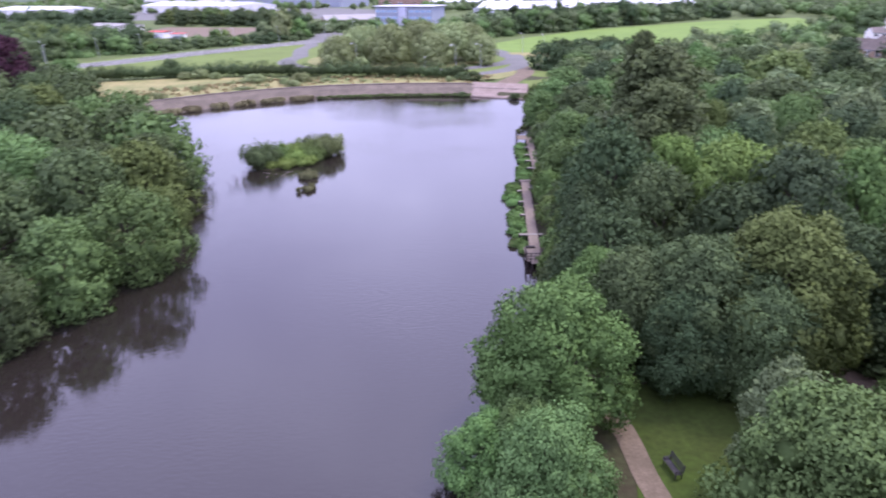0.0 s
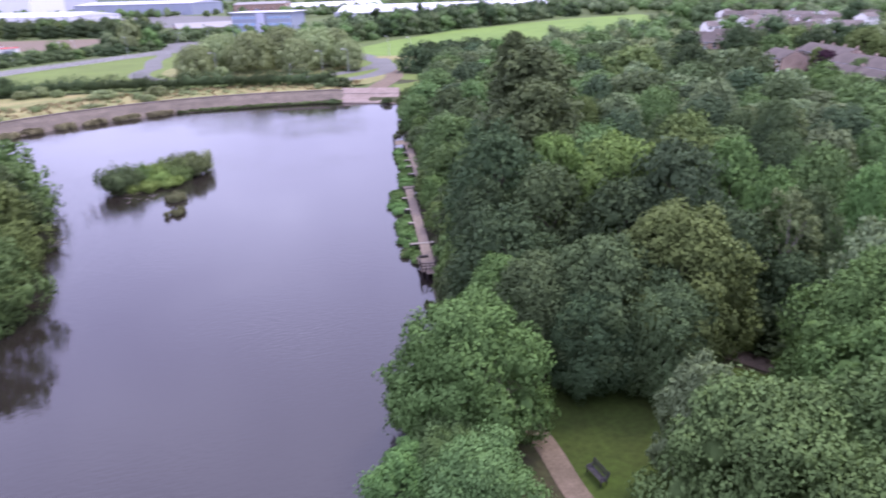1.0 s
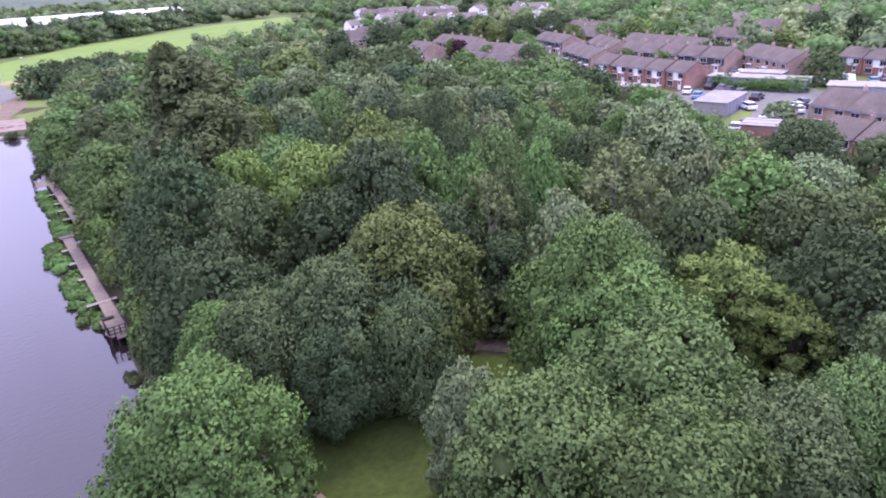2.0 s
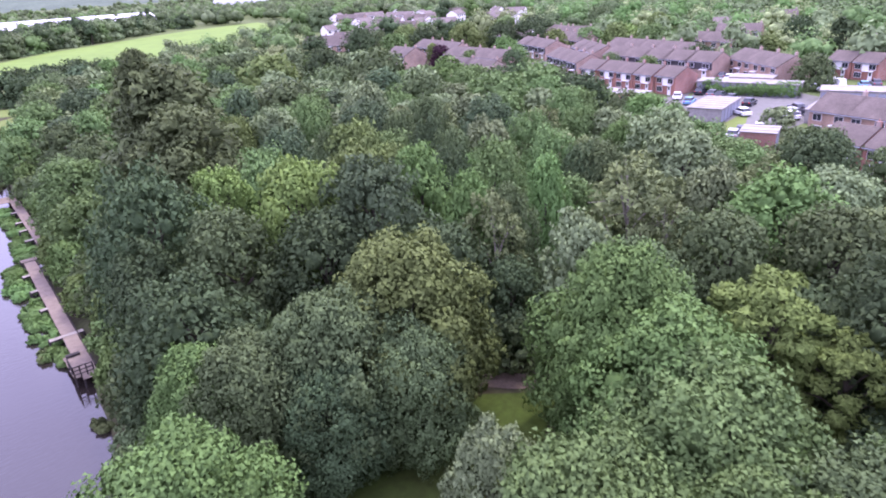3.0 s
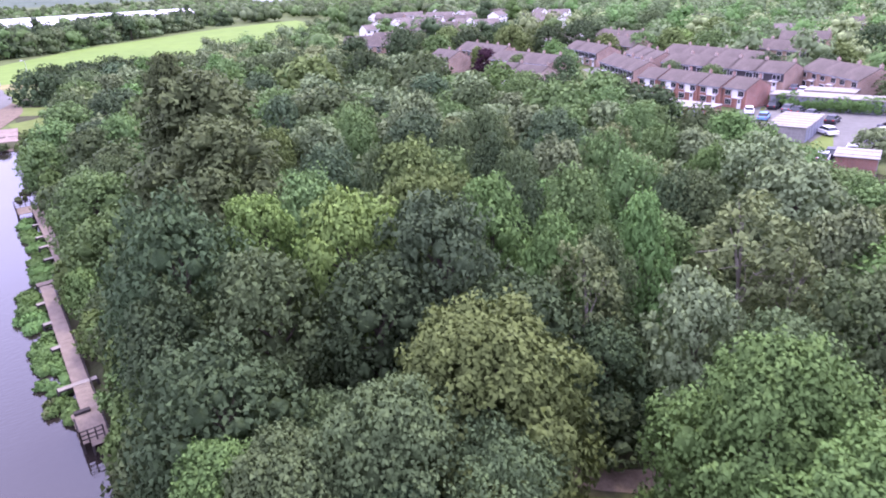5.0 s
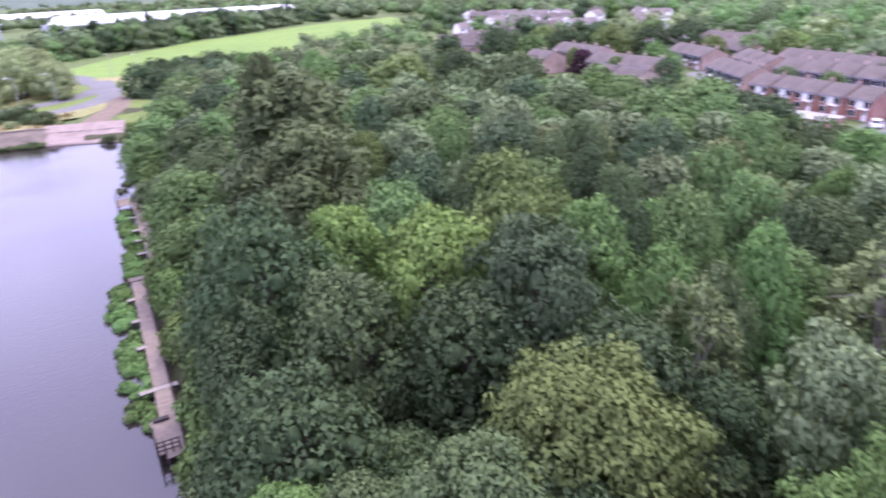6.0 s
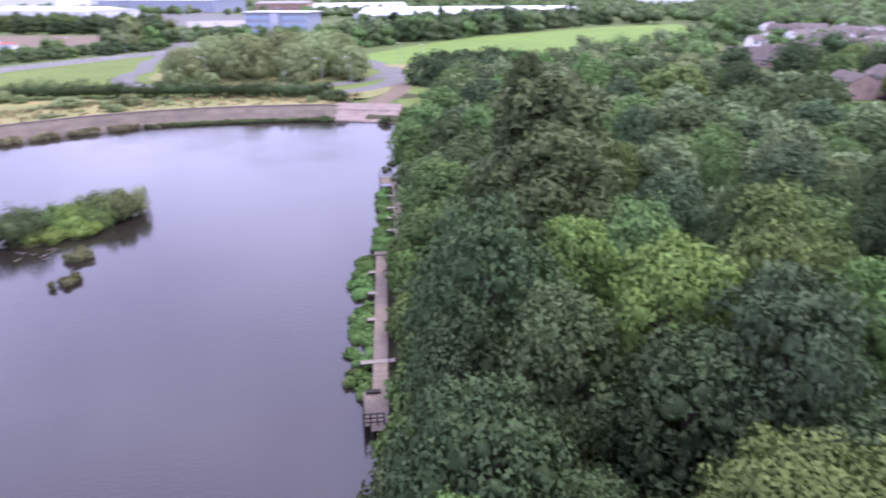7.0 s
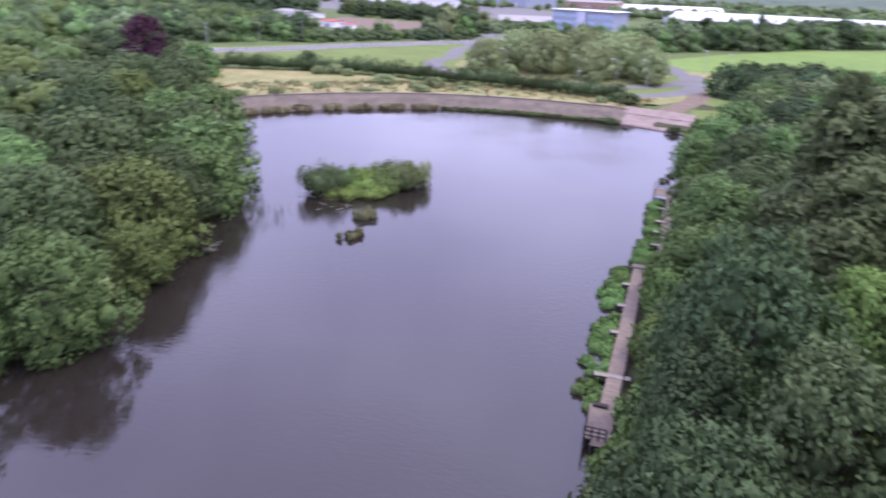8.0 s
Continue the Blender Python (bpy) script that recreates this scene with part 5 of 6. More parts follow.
def street_lamp_model(height=8.0, arm=1.4):
    ob = thing("street_lamp", "tall grey steel street lamp with a flat head", "street lamp", group="street lamps")
    bm = bmesh.new()
    tube(bm, (0, 0, -0.2), (0, 0, 1.2), 0.13, 0.12, 8)
    tube(bm, (0, 0, 1.2), (0, 0, height), 0.10, 0.06, 8)
    part("pole", bm, STEEL, ob)
    bm = bmesh.new()
    tube(bm, (0, 0, height - 0.05), (arm, 0, height + 0.12), 0.05, 0.045, 6)
    part("arm", bm, STEEL, ob)
    part("lamp_head", boxed(arm - 0.1, -0.17, height + 0.04, arm + 0.65, 0.17, height + 0.22, bevel=0.05), WHITE, ob)
    part("lens", boxed(arm + 0.05, -0.13, height + 0.0, arm + 0.55, 0.13, height + 0.04), LAMP_GLASS, ob)
    return ob


lamp = street_lamp_model()
lamp.matrix_basis = pose(-42, 256.5, 2.0, 0, 0, 200)
for x, y, a in [(-5, 245.2, 200), (3.9, 247, 160), (-103.6, 373, 140), (-125.6, 366, 140), (-127.4, 354, 140), (-141, 334, 320), (-153, 336, 140), (-166.6, 266, 320),
                (-178, 282.6, 140), (-164, 300, 140), (-155.4, 322.6, 140), (-84, 398, 0), (-72, 420, 0), (-40, 395, 300), (22, 300, 120), (-60, 440, 180), (30, 290, 120)]:
    copy_thing(lamp, pose(x, y, 2.0, 0, 0, a))
small = street_lamp_model(5.0, 0.6)
small.matrix_basis = pose(-15, 234.5, 2.0, 0, 0, 90)


def warehouse(x, y, w, d, h, turn, wall, roof, label, stripe=None, doors=3, windows=0, pitch=0.06):
    """A large shed: walls, a shallow roof with upstands, a fascia stripe and loading doors."""
    ob = thing("warehouse", label, "building", pose(x, y, 2.0, 0, 0, turn), "industrial buildings")
    part("wall", boxed(-w / 2, -d / 2, -0.3, w / 2, d / 2, h), wall, ob)
    bm = bmesh.new()
    over = 0.5
    rise = pitch * d
    pts = [(-w / 2 - over, -d / 2 - over, h + 0.02), (w / 2 + over, -d / 2 - over, h + 0.02), (w / 2 + over, 0, h + rise), (-w / 2 - over, 0, h + rise),
           (-w / 2 - over, d / 2 + over, h + 0.02), (w / 2 + over, d / 2 + over, h + 0.02)]
    v = [bm.verts.new(p) for p in pts]
    bm.faces.new((v[0], v[1], v[2], v[3]))
    bm.faces.new((v[3], v[2], v[5], v[4]))
    bm.faces.new((v[0], v[3], v[4]))
    bm.faces.new((v[1], v[5], v[2]))
    part("roof", bm, roof, ob)
    for i in range(int(w // 14)):
        x0 = -w / 2 + 7 + i * 14
        bm = bmesh.new()
        q = [bm.verts.new(p) for p in ((x0 - 1, -d / 2 + 1, h + 0.1 + rise * 0.06), (x0 + 1, -d / 2 + 1, h + 0.1 + rise * 0.06), (x0 + 1, -1, h + 0.06 + rise * 0.96), (x0 - 1, -1, h + 0.06 + rise * 0.96))]
        bm.faces.new(q)
        part("rooflight", bm, CORRUGATED, ob)
    if stripe:
        part("fascia", boxed(-w / 2 - 0.08, -d / 2 - 0.12, h - 1.4, w / 2 + 0.08, -d / 2 - 0.02, h - 0.1), stripe, ob)
    for i in range(doors):
        x0 = -w / 2 + (i + 0.5) * w / doors
        part("loading_door", boxed(x0 - 2.2, -d / 2 - 0.06, 0, x0 + 2.2, -d / 2 - 0.01, min(4.4, h * 0.6)), WHITE if wall is not WHITE else GREY_METAL, ob)
    for i in range(windows):
        x0 = -w / 2 + (i + 0.5) * w / windows
        win = part("window", boxed(x0 - 1.3, -d / 2 - 0.08, h * 0.55, x0 + 1.3, -d / 2 - 0.02, h * 0.55 + 1.3), WHITE, ob)
        part("pane", boxed(x0 - 1.2, -d / 2 - 0.11, h * 0.55 + 0.1, x0 + 1.2, -d / 2 - 0.08, h * 0.55 + 1.2), GLASS, win)
    return ob


def office(x, y, w, d, h, turn, label):
    """A three-storey office with bands of glazing and an overhanging flat roof."""
    ob = thing("office_building", label, "building", pose(x, y, 2.0, 0, 0, turn), "industrial buildings")
    part("wall", boxed(-w / 2, -d / 2, -0.3, w / 2, d / 2, h), BLUE_METAL, ob)
    part("roof", boxed(-w / 2 - 1.2, -d / 2 - 1.2, h + 0.002, w / 2 + 1.2, d / 2 + 1.2, h + 0.5, bevel=0.1), WHITE_METAL, ob)
    part("stair_tower", boxed(-3, -d / 2 - 1.6, -0.2, 3, -d / 2 - 0.01, h - 0.4), LILAC_METAL, ob)
    for s in range(3):
        for i in range(10):
            x0 = -w / 2 + (i + 0.5) * w / 10
            if abs(x0) < 4:
                continue
            z = 0.9 + s * (h - 0.6) / 3
            win = part("window", boxed(x0 - w / 23, -d / 2 - 0.1, z, x0 + w / 23, -d / 2 - 0.02, z + 1.7), WHITE, ob)
            part("pane", boxed(x0 - w / 25, -d / 2 - 0.14, z + 0.1, x0 + w / 25, -d / 2 - 0.1, z + 1.6), BLUE_GLASS, win)
    return ob


office(-46, 514, 46, 20, 13.6, -24, "blue-grey three-storey office block with a flat overhanging roof")
warehouse(-92, 578, 62, 104, 4.2, 14, BUFF_BRICK, CORRUGATED, "low brick unit with a wide pale grey sheet roof", doors=0, windows=8, pitch=0.02)
warehouse(20, 566, 34, 24, 9.5, 20, LILAC_METAL, WHITE_METAL, "small pale unit with a white roof", windows=4)
warehouse(106, 696, 196, 100, 6.5, -8, LILAC_METAL, WHITE_METAL, "huge white-roofed distribution warehouse behind the field", doors=6, pitch=0.05)
warehouse(-20, 900, 150, 70, 8.0, 4, GREY_METAL, WHITE_METAL, "wide warehouse with a pale roof", doors=4)
warehouse(-84, 880, 60, 40, 13.0, -8, BUFF_BRICK, CORRUGATED, "brown brick hall with a grey roof", doors=1, windows=6)
warehouse(-268, 1085, 226, 60, 15.0, -33, BLUE_METAL, LILAC_METAL, "large blue-grey factory hall with pale striped doors", stripe=GREY_METAL, doors=5)
warehouse(-325, 850, 190, 60, 9.0, -36, WHITE, WHITE_METAL, "white sheet-clad industrial hall", doors=4, windows=8)
warehouse(-475, 1375, 66, 70, 60.0, -30, LILAC_METAL, WHITE_METAL, "very tall pale lilac factory tower hall", doors=2)
warehouse(-540, 1312, 160, 66, 48.0, -30, WHITE, WHITE_METAL, "tall white factory block with small windows", doors=3, windows=8)
warehouse(-470, 760, 130, 50, 9.0, -30, WHITE, WHITE_METAL, "white hall beside the main road", doors=5)
warehouse(-262, 505, 40, 22, 3.8, -32, CREAM, CORRUGATED, "low cream unit with a pale roof beside the main road", doors=2)
warehouse(-190, 421, 12, 9, 3.6, -20, WHITE, RED_SHEET, "small unit with a bright red roof", doors=1)
warehouse(-176, 414, 8, 6, 2.8, 10, WHITE, RED_SHEET, "small store with a bright red roof", doors=1)
warehouse(374, 868, 64, 26, 13.0, -38, WHITE, WHITE_METAL, "white block standing behind the trees", doors=0, windows=8)
patch("yard", [(-222, 440), (-146, 420), (-150, 515), (-238, 536)], PATH_DIRT, 0.06, "brown gravel yard beside the industrial units", "yard")
patch("far_yard", [(-480, 690), (-180, 640), (-60, 660), (-60, 800), (-200, 980), (-560, 900)], ASPHALT, 0.06, "grey car park between the factories", "yard")

# ---- far woods out to the horizon ----


def far_woods(name, areas, count, seed, label):
    """Distant trees in one mesh: a few leafy lumps each, in three greens."""
    r = np.random.default_rng(seed)
    vs, fs, mats, k = [], [], [], 0
    for i in range(count):
        x0, x1, y0, y1 = areas[i % len(areas)]
        x, y = r.uniform(x0, x1), r.uniform(y0, y1)
        h, w = r.uniform(7, 13), r.uniform(4, 8)
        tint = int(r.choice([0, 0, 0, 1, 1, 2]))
        for j in range(5):
            a = j * 1.6 + r.uniform(0, 1)
            q = 0.52 * w if j else 0
            bumps = 1 + r.uniform(-0.18, 0.16, len(KNOB_V))[:, None]
            v = KNOB_V * bumps * np.array([w * 0.52, w * 0.52, h * 0.30])
            vs.append(v + np.array([x + q * math.cos(a), y + q * math.sin(a), 2 + h * (0.68 if j == 0 else r.uniform(0.36, 0.56))]))
            fs.append(KNOB_F + k)
            k += len(v)
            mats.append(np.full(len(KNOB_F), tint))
        d = r.normal(size=(60, 3))
        d /= np.linalg.norm(d, axis=1, keepdims=True)
        v, f = leaflets(np.array([x, y, 2 + h * 0.54]) + d * np.array([w * 0.9, w * 0.9, h * 0.42]), d + 0.3 * r.normal(size=d.shape), 1.4, r)
        vs.append(v)
        fs.append(f + k)
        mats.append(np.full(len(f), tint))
        k += len(v)
    me = triangles(name, np.concatenate(vs), np.concatenate(fs), LEAF["oak"])
    me.materials.append(LEAF["sycamore"])
    # paler silver leaves on one far tree in six stand in for haze
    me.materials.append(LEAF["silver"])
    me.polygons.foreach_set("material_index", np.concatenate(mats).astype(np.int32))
    me.polygons.foreach_set("use_smooth", np.ones(len(me.polygons), dtype=bool))
    tagged(part(name, me, None), label, "woodland", kind="stuff")


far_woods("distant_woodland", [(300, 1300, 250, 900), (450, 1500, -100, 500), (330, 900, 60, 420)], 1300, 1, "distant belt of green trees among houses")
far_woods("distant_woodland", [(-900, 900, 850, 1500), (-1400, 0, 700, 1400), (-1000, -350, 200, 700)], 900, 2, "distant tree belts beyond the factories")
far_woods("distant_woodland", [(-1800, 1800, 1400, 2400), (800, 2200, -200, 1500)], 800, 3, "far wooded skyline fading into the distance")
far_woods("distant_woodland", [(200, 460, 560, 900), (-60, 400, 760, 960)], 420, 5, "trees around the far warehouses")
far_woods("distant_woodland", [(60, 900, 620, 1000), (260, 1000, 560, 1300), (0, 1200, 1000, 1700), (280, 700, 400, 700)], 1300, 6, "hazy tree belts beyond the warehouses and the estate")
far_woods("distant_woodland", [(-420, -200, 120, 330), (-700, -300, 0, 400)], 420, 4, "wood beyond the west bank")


# a low wooded ridge closes the horizon
ridge_bm = bmesh.new()
rows = []
for i in range(121):
    a = radians(-60 + 300 * i / 120)
    row = []
    for k, (r, h) in enumerate([(2300, 0.0), (2700, 0.55), (3200, 1.0), (4000, 0.9)]):
        z = 2 + h * (62 + 34 * noise.noise(Vector((math.cos(a) * 3.1, math.sin(a) * 3.1, k * 0.2))))
        row.append(ridge_bm.verts.new((r * math.cos(a), r * math.sin(a), z)))
    rows.append(row)
for a, b in zip(rows, rows[1:]):
    for k in range(3):
        ridge_bm.faces.new((a[k], b[k], b[k + 1], a[k + 1]))
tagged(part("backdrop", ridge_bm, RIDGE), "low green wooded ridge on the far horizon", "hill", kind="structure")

# ---- the housing estate ----


def window_part(parent, x, y, z, w, h, panes=2):
    win = part("window", boxed(x - w / 2, y - 0.07, z, x + w / 2, y - 0.015, z + h), WHITE, parent)
    for i in range(panes):
        a = x - w / 2 + 0.07 + i * (w - 0.07) / panes
        part("pane", boxed(a, y - 0.10, z + 0.08, a + (w - 0.07) / panes - 0.07, y - 0.07, z + h - 0.08), GLASS, win)


def house(parent_name, label, width, depth, eaves, ridge, wall, roof, style, chimney=True):
    """One house of a terrace, its front towards -y, standing on its base line; the roof runs along x."""
    ob = thing(parent_name, label, "house", group="houses of the estate")
    bm = bmesh.new()
    w, d = width / 2, depth / 2
    v = [bm.verts.new(p) for p in ((-w, -d, -0.3), (w, -d, -0.3), (w, d, -0.3), (-w, d, -0.3), (-w, -d, eaves), (w, -d, eaves), (w, d, eaves), (-w, d, eaves), (-w, 0, ridge), (w, 0, ridge))]
    for f in ((0, 1, 5, 4), (2, 3, 7, 6), (1, 2, 6, 9, 5), (3, 0, 4, 8, 7), (0, 3, 2, 1)):
        bm.faces.new([v[i] for i in f])
    part("wall", bm, wall, ob)
    bm = bmesh.new()
    o, t = 0.35, 0.16
    s = (ridge - eaves) / d
    for sgn in (-1, 1):
        q = [(-w, sgn * (d + o), eaves - s * o + 0.02), (w, sgn * (d + o), eaves - s * o + 0.02), (w, 0, ridge + 0.02), (-w, 0, ridge + 0.02)]
        lo = [bm.verts.new(p) for p in q]
        hi = [bm.verts.new((a, b, c + t)) for a, b, c in q]
        bm.faces.new(hi if sgn < 0 else hi[::-1])
        bm.faces.new(lo[::-1] if sgn < 0 else lo)
        for i in range(4):
            j = (i + 1) % 4
            bm.faces.new((lo[i], lo[j], hi[j], hi[i]) if sgn < 0 else (lo[j], lo[i], hi[i], hi[j]))
    part("roof", bm, roof, ob)
    bm = bmesh.new()
    tube(bm, (-w, -d - o - 0.05, eaves - s * o + 0.02), (w, -d - o - 0.05, eaves - s * o + 0.02), 0.07, 0.07, 6)
    part("gutter", bm, GREY_METAL, ob)
    if style == "clad":
        part("cladding", boxed(-w + 0.05, -d - 0.04, eaves * 0.53, w - 0.05, -d - 0.004, eaves - 0.1), TIMBER_CLAD, ob, "dark timber cladding")
    if style == "panel":
        part("panel", boxed(-0.75, -d - 0.05, eaves * 0.50, 0.75, -d - 0.004, eaves - 0.2), WHITE, ob, "white weatherboard panel")
    face = -d - (0.05 if style != "plain" else 0.0)
    far = wall is CREAM
    window_part(ob, -w * 0.55, face, eaves * 0.62, 1.5, 1.15, 1 if far else 2)
    window_part(ob, w * 0.55, face, eaves * 0.62, 1.5, 1.15, 1 if far else 2)
    window_part(ob, -w * 0.5, -d, eaves * 0.14, 1.7, 1.25, 1 if far else 3)
    door = part("door", boxed(w * 0.45 - 0.45, -d - 0.08, 0, w * 0.45 + 0.45, -d - 0.012, 2.0), WHITE, ob)
    part("door_glass", boxed(w * 0.45 - 0.22, -d - 0.10, 1.1, w * 0.45 + 0.22, -d - 0.08, 1.8), GLASS, door)
    part("porch", boxed(w * 0.45 - 0.8, -d - 0.9, 2.15, w * 0.45 + 0.8, -d - 0.012, 2.27, bevel=0.02), WHITE, ob)
    if chimney:
        bm = bmesh.new()
        box(bm, w - 0.9, 0.3, ridge - 0.8, w - 0.35, 0.85, ridge + 0.75)
        tube(bm, (w - 0.62, 0.57, ridge + 0.75), (w - 0.62, 0.57, ridge + 1.05), 0.12, 0.1, 6)
        part("chimney", bm, wall, ob)
    return ob


HOUSES = {}


def house_copy(m, kind):
    name, label, *spec = HOUSE_KINDS[kind]
    if kind not in HOUSES:
        ob = house(name, label, *spec)
        ob.matrix_basis = m
        HOUSES[kind] = ob
        return ob
    return copy_thing(HOUSES[kind], m)


HOUSE_KINDS = {
    "red": ("terraced_house", "red brick terraced house with white window panels", 6.0, 7.4, 3.9, 5.6, RED_BRICK, ROOF_TILE, "panel"),
    "clad": ("terraced_house", "brown brick terraced house with dark upper cladding", 6.0, 8.0, 4.0, 5.9, BUFF_BRICK, ROOF_TILE, "clad"),
    "buff": ("terraced_house", "brown brick house with a purple-brown tiled roof", 6.4, 8.0, 4.1, 6.2, BUFF_BRICK, ROOF_TILE, "plain"),
    "white": ("house", "white rendered house with a brown tiled roof", 6.4, 7.2, 4.3, 6.4, CREAM, ROOF_GREY, "plain", False),
    "low": ("house", "low brown-roofed bungalow of the estate", 9.0, 8.0, 2.7, 4.9, BUFF_BRICK, ROOF_TILE, "plain"),
}


def terrace(kind, a, b, n=None, base=2.0, steps=0.0):
    """A row of houses whose fronts run from a to b, seen with a on the left."""
    a, b = Vector((*a, base)), Vector((*b, base))
    spec = HOUSE_KINDS[kind]
    width, depth = spec[2], spec[3]
    n = n or max(1, round((b - a).length / width))
    t = (b - a).normalized()
    turn = math.degrees(math.atan2(t.y, t.x))
    inward = Vector((-t.y, t.x, 0))
    for i in range(n):
        c = a + t * ((b - a).length * (i + 0.5) / n) + inward * depth / 2 + inward * (0.5 * (i % 3 == 1) * steps)
        house_copy(pose(c.x, c.y, base, 0, 0, turn) @ Matrix.Diagonal(((b - a).length / n / width, 1, 1, 1)), kind)


terrace("red", (136.4, 127.0), (133.4, 98.5), 5, steps=1.0)
terrace("clad", (159.5, 138), (157.0, 104), 5)
terrace("buff", (165.0, 104.0), (155.0, 87.0), 3)
terrace("buff", (176, 150), (170, 118), 5)
terrace("clad", (152, 152), (142, 133), 4)
terrace("clad", (172, 160), (160, 142), 3)
terrace("red", (172.0, 84.0), (170.0, 72.0), 2)
terrace("red", (97.5, 53.5), (94.5, 35.5), 3)
terrace("buff", (114.5, 62.0), (112.5, 50.0), 2)
terrace("buff", (139.5, 184), (138.5, 158), 4)
terrace("buff", (152, 216), (148, 190), 4)
terrace("buff", (132, 205), (131, 193), 2)
terrace("buff", (191, 187), (184, 167), 4)
terrace("clad", (174, 186), (166, 166), 3)
terrace("buff", (200, 140), (196, 118), 3)
terrace("low", (128.5, 172), (127.5, 152), 2)
terrace("buff", (214, 214), (206, 196), 3)
rng = random.Random(41)
# kind, middle of the row, its direction, number of houses
for kind, x, y, a, n in [("white", 187, 332, -70, 2), ("white", 208, 356, -30, 2), ("white", 212, 338, -75, 2), ("buff", 226, 342, -60, 2), ("white", 231, 366, -60, 3), ("white", 247, 372, -45, 2), ("white", 262, 445, -40, 4),
                         ("buff", 252, 420, -50, 3), ("white", 268, 420, -35, 3), ("white", 272, 392, -60, 3), ("buff", 258, 352, -48, 3), ("white", 234, 318, -72, 2), ("white", 246, 322, -20, 2), ("buff", 214, 312, -62, 3),
                         ("white", 226, 288, -65, 2), ("white", 236, 300, -30, 2), ("low", 160, 286, -50, 3), ("low", 174, 296, -62, 2), ("low", 150, 268, -66, 2), ("buff", 194, 300, -66, 3), ("white", 292, 388, -50, 3),
                         ("white", 304, 430, -52, 3), ("white", 262, 290, -66, 2), ("white", 290, 350, -60, 3), ("buff", 310, 372, -44, 3), ("white", 276, 308, -40, 2), ("white", 264, 268, -70, 2), ("white", 318, 344, 10, 2), ("white", 308, 322, -60, 2), ("white", 332, 356, 30, 2), ("white", 296, 304, 20, 1), ("white", 284, 372, 30, 2), ("white", 222, 352, 24, 1), ("white", 240, 346, 30, 2)]:
    if kind == "white" and rng.random() < 0.6:
        a, n = a + rng.uniform(60, 95), max(1, n - 1)
    t = Vector((math.cos(radians(a)), math.sin(radians(a)))) * HOUSE_KINDS[kind][2] * n / 2
    terrace(kind, (x - t.x, y - t.y), (x + t.x, y + t.y), n)
for i, (x, y, a) in enumerate([(190, 205, -75), (206, 190, -70), (226, 135, -70), (250, 150, -60), (205, 80, -70), (285, 150, -60), (260, 70, -60), (300, 220, -50)]):
    t = Vector((math.cos(radians(a)), math.sin(radians(a))))
    terrace(rng.choice(["white", "buff", "buff"]), (x - t.x * 7, y - t.y * 7), (x + t.x * 7, y + t.y * 7), 2)

# hard ground and gardens of the estate
patch("estate_road", [(106, 68), (118, 66), (130, 66), (147, 74), (152, 84), (146, 92), (139, 97), (128, 92), (124, 84), (112, 73)], ASPHALT, 0.05, "grey asphalt estate road and parking", "road")
patch("parking", [(121, 86), (128, 92.5), (138, 97.5), (134, 99), (122, 97)], ASPHALT, 0.06, "grey asphalt parking strip below the terrace", "road")
patch("estate_court", [(138, 97.5), (160, 96), (182, 118), (186, 162), (160, 166), (141, 135)], ASPHALT, 0.045, "grey paved courts and drives between the terraces", "road")
patch("estate_grass", [(108, 72), (113, 71.6), (127.5, 78.4), (116, 76.6)], VERGE, 0.07, "small bright lawn beside the garages", "grass")
patch("estate_green", [(190, 112), (215, 95), (240, 128), (215, 150)], VERGE, 0.05, "mown green among the houses", "grass")
patch("estate_ground", [(104, 58), (128, 34), (210, 60), (330, 150), (330, 330), (200, 400), (134, 250), (128, 150), (126, 100), (110, 80)], ROUGH, 0.02, "rough worn grass and yards of the estate", "grass")


def garage_block(x, y, length, depth, turn, h, wall, label, ribs=6):
    ob = thing("garage_block", label, "garage", pose(x, y, 2.0, 0, 0, turn), "garage blocks")
    part("wall", boxed(-length / 2, -depth / 2, -0.2, length / 2, depth / 2, h), wall, ob)
    part("roof", boxed(-length / 2 - 0.2, -depth / 2 - 0.2, h + 0.003, length / 2 + 0.2, depth / 2 + 0.2, h + 0.16, bevel=0.03), CORRUGATED, ob)
    for i in range(ribs):
        a = -length / 2 + (i + 0.5) * length / ribs
        part("roof_rib", boxed(a - 0.16, -depth / 2 - 0.2, h + 0.163, a + 0.16, depth / 2 + 0.2, h + 0.22), CORRUGATED, ob)
        part("garage_door", boxed(a - length / ribs * 0.4, -depth / 2 - 0.05, 0, a + length / ribs * 0.4, -depth / 2 - 0.004, h - 0.3), GREY_METAL, ob)


garage_block(120.0, 81.4, 12, 6, 14, 2.4, CORRUGATED, "grey garage block with a ribbed sheet roof")
garage_block(120, 105, 16, 5.5, -86, 2.6, RED_BRICK, "low red brick garages with a flat roof", 4)
garage_block(144, 87.5, 20, 5, -76, 2.5, CORRUGATED, "long grey garage block behind a hedge", 8)
garage_block(151.5, 90.5, 9, 5, -76, 2.4, BUFF_BRICK, "small garage with a flat grey roof", 3)
garage_block(127.5, 64.5, 9, 5, 10, 2.3, CORRUGATED, "garage with a pale ribbed roof", 5)
garage_block(104, 64.5, 5, 5, 20, 2.5, RED_BRICK, "small brick store with a white flat roof", 2)
garage_block(146, 66, 14, 6, -70, 2.4, CORRUGATED, "pale ribbed garage roof beside parked cars", 6)
garage_block(112, 45, 8, 6, -80, 2.3, CORRUGATED, "garage behind the near terrace", 4)
hedge("ivy_hedge", [(140.2, 95.5), (141.5, 87), (144.4, 78)], 1.4, 2.5, LEAF["light"], 7, "bright green clipped hedge in front of the garages", 0.8, 220, 0.3)
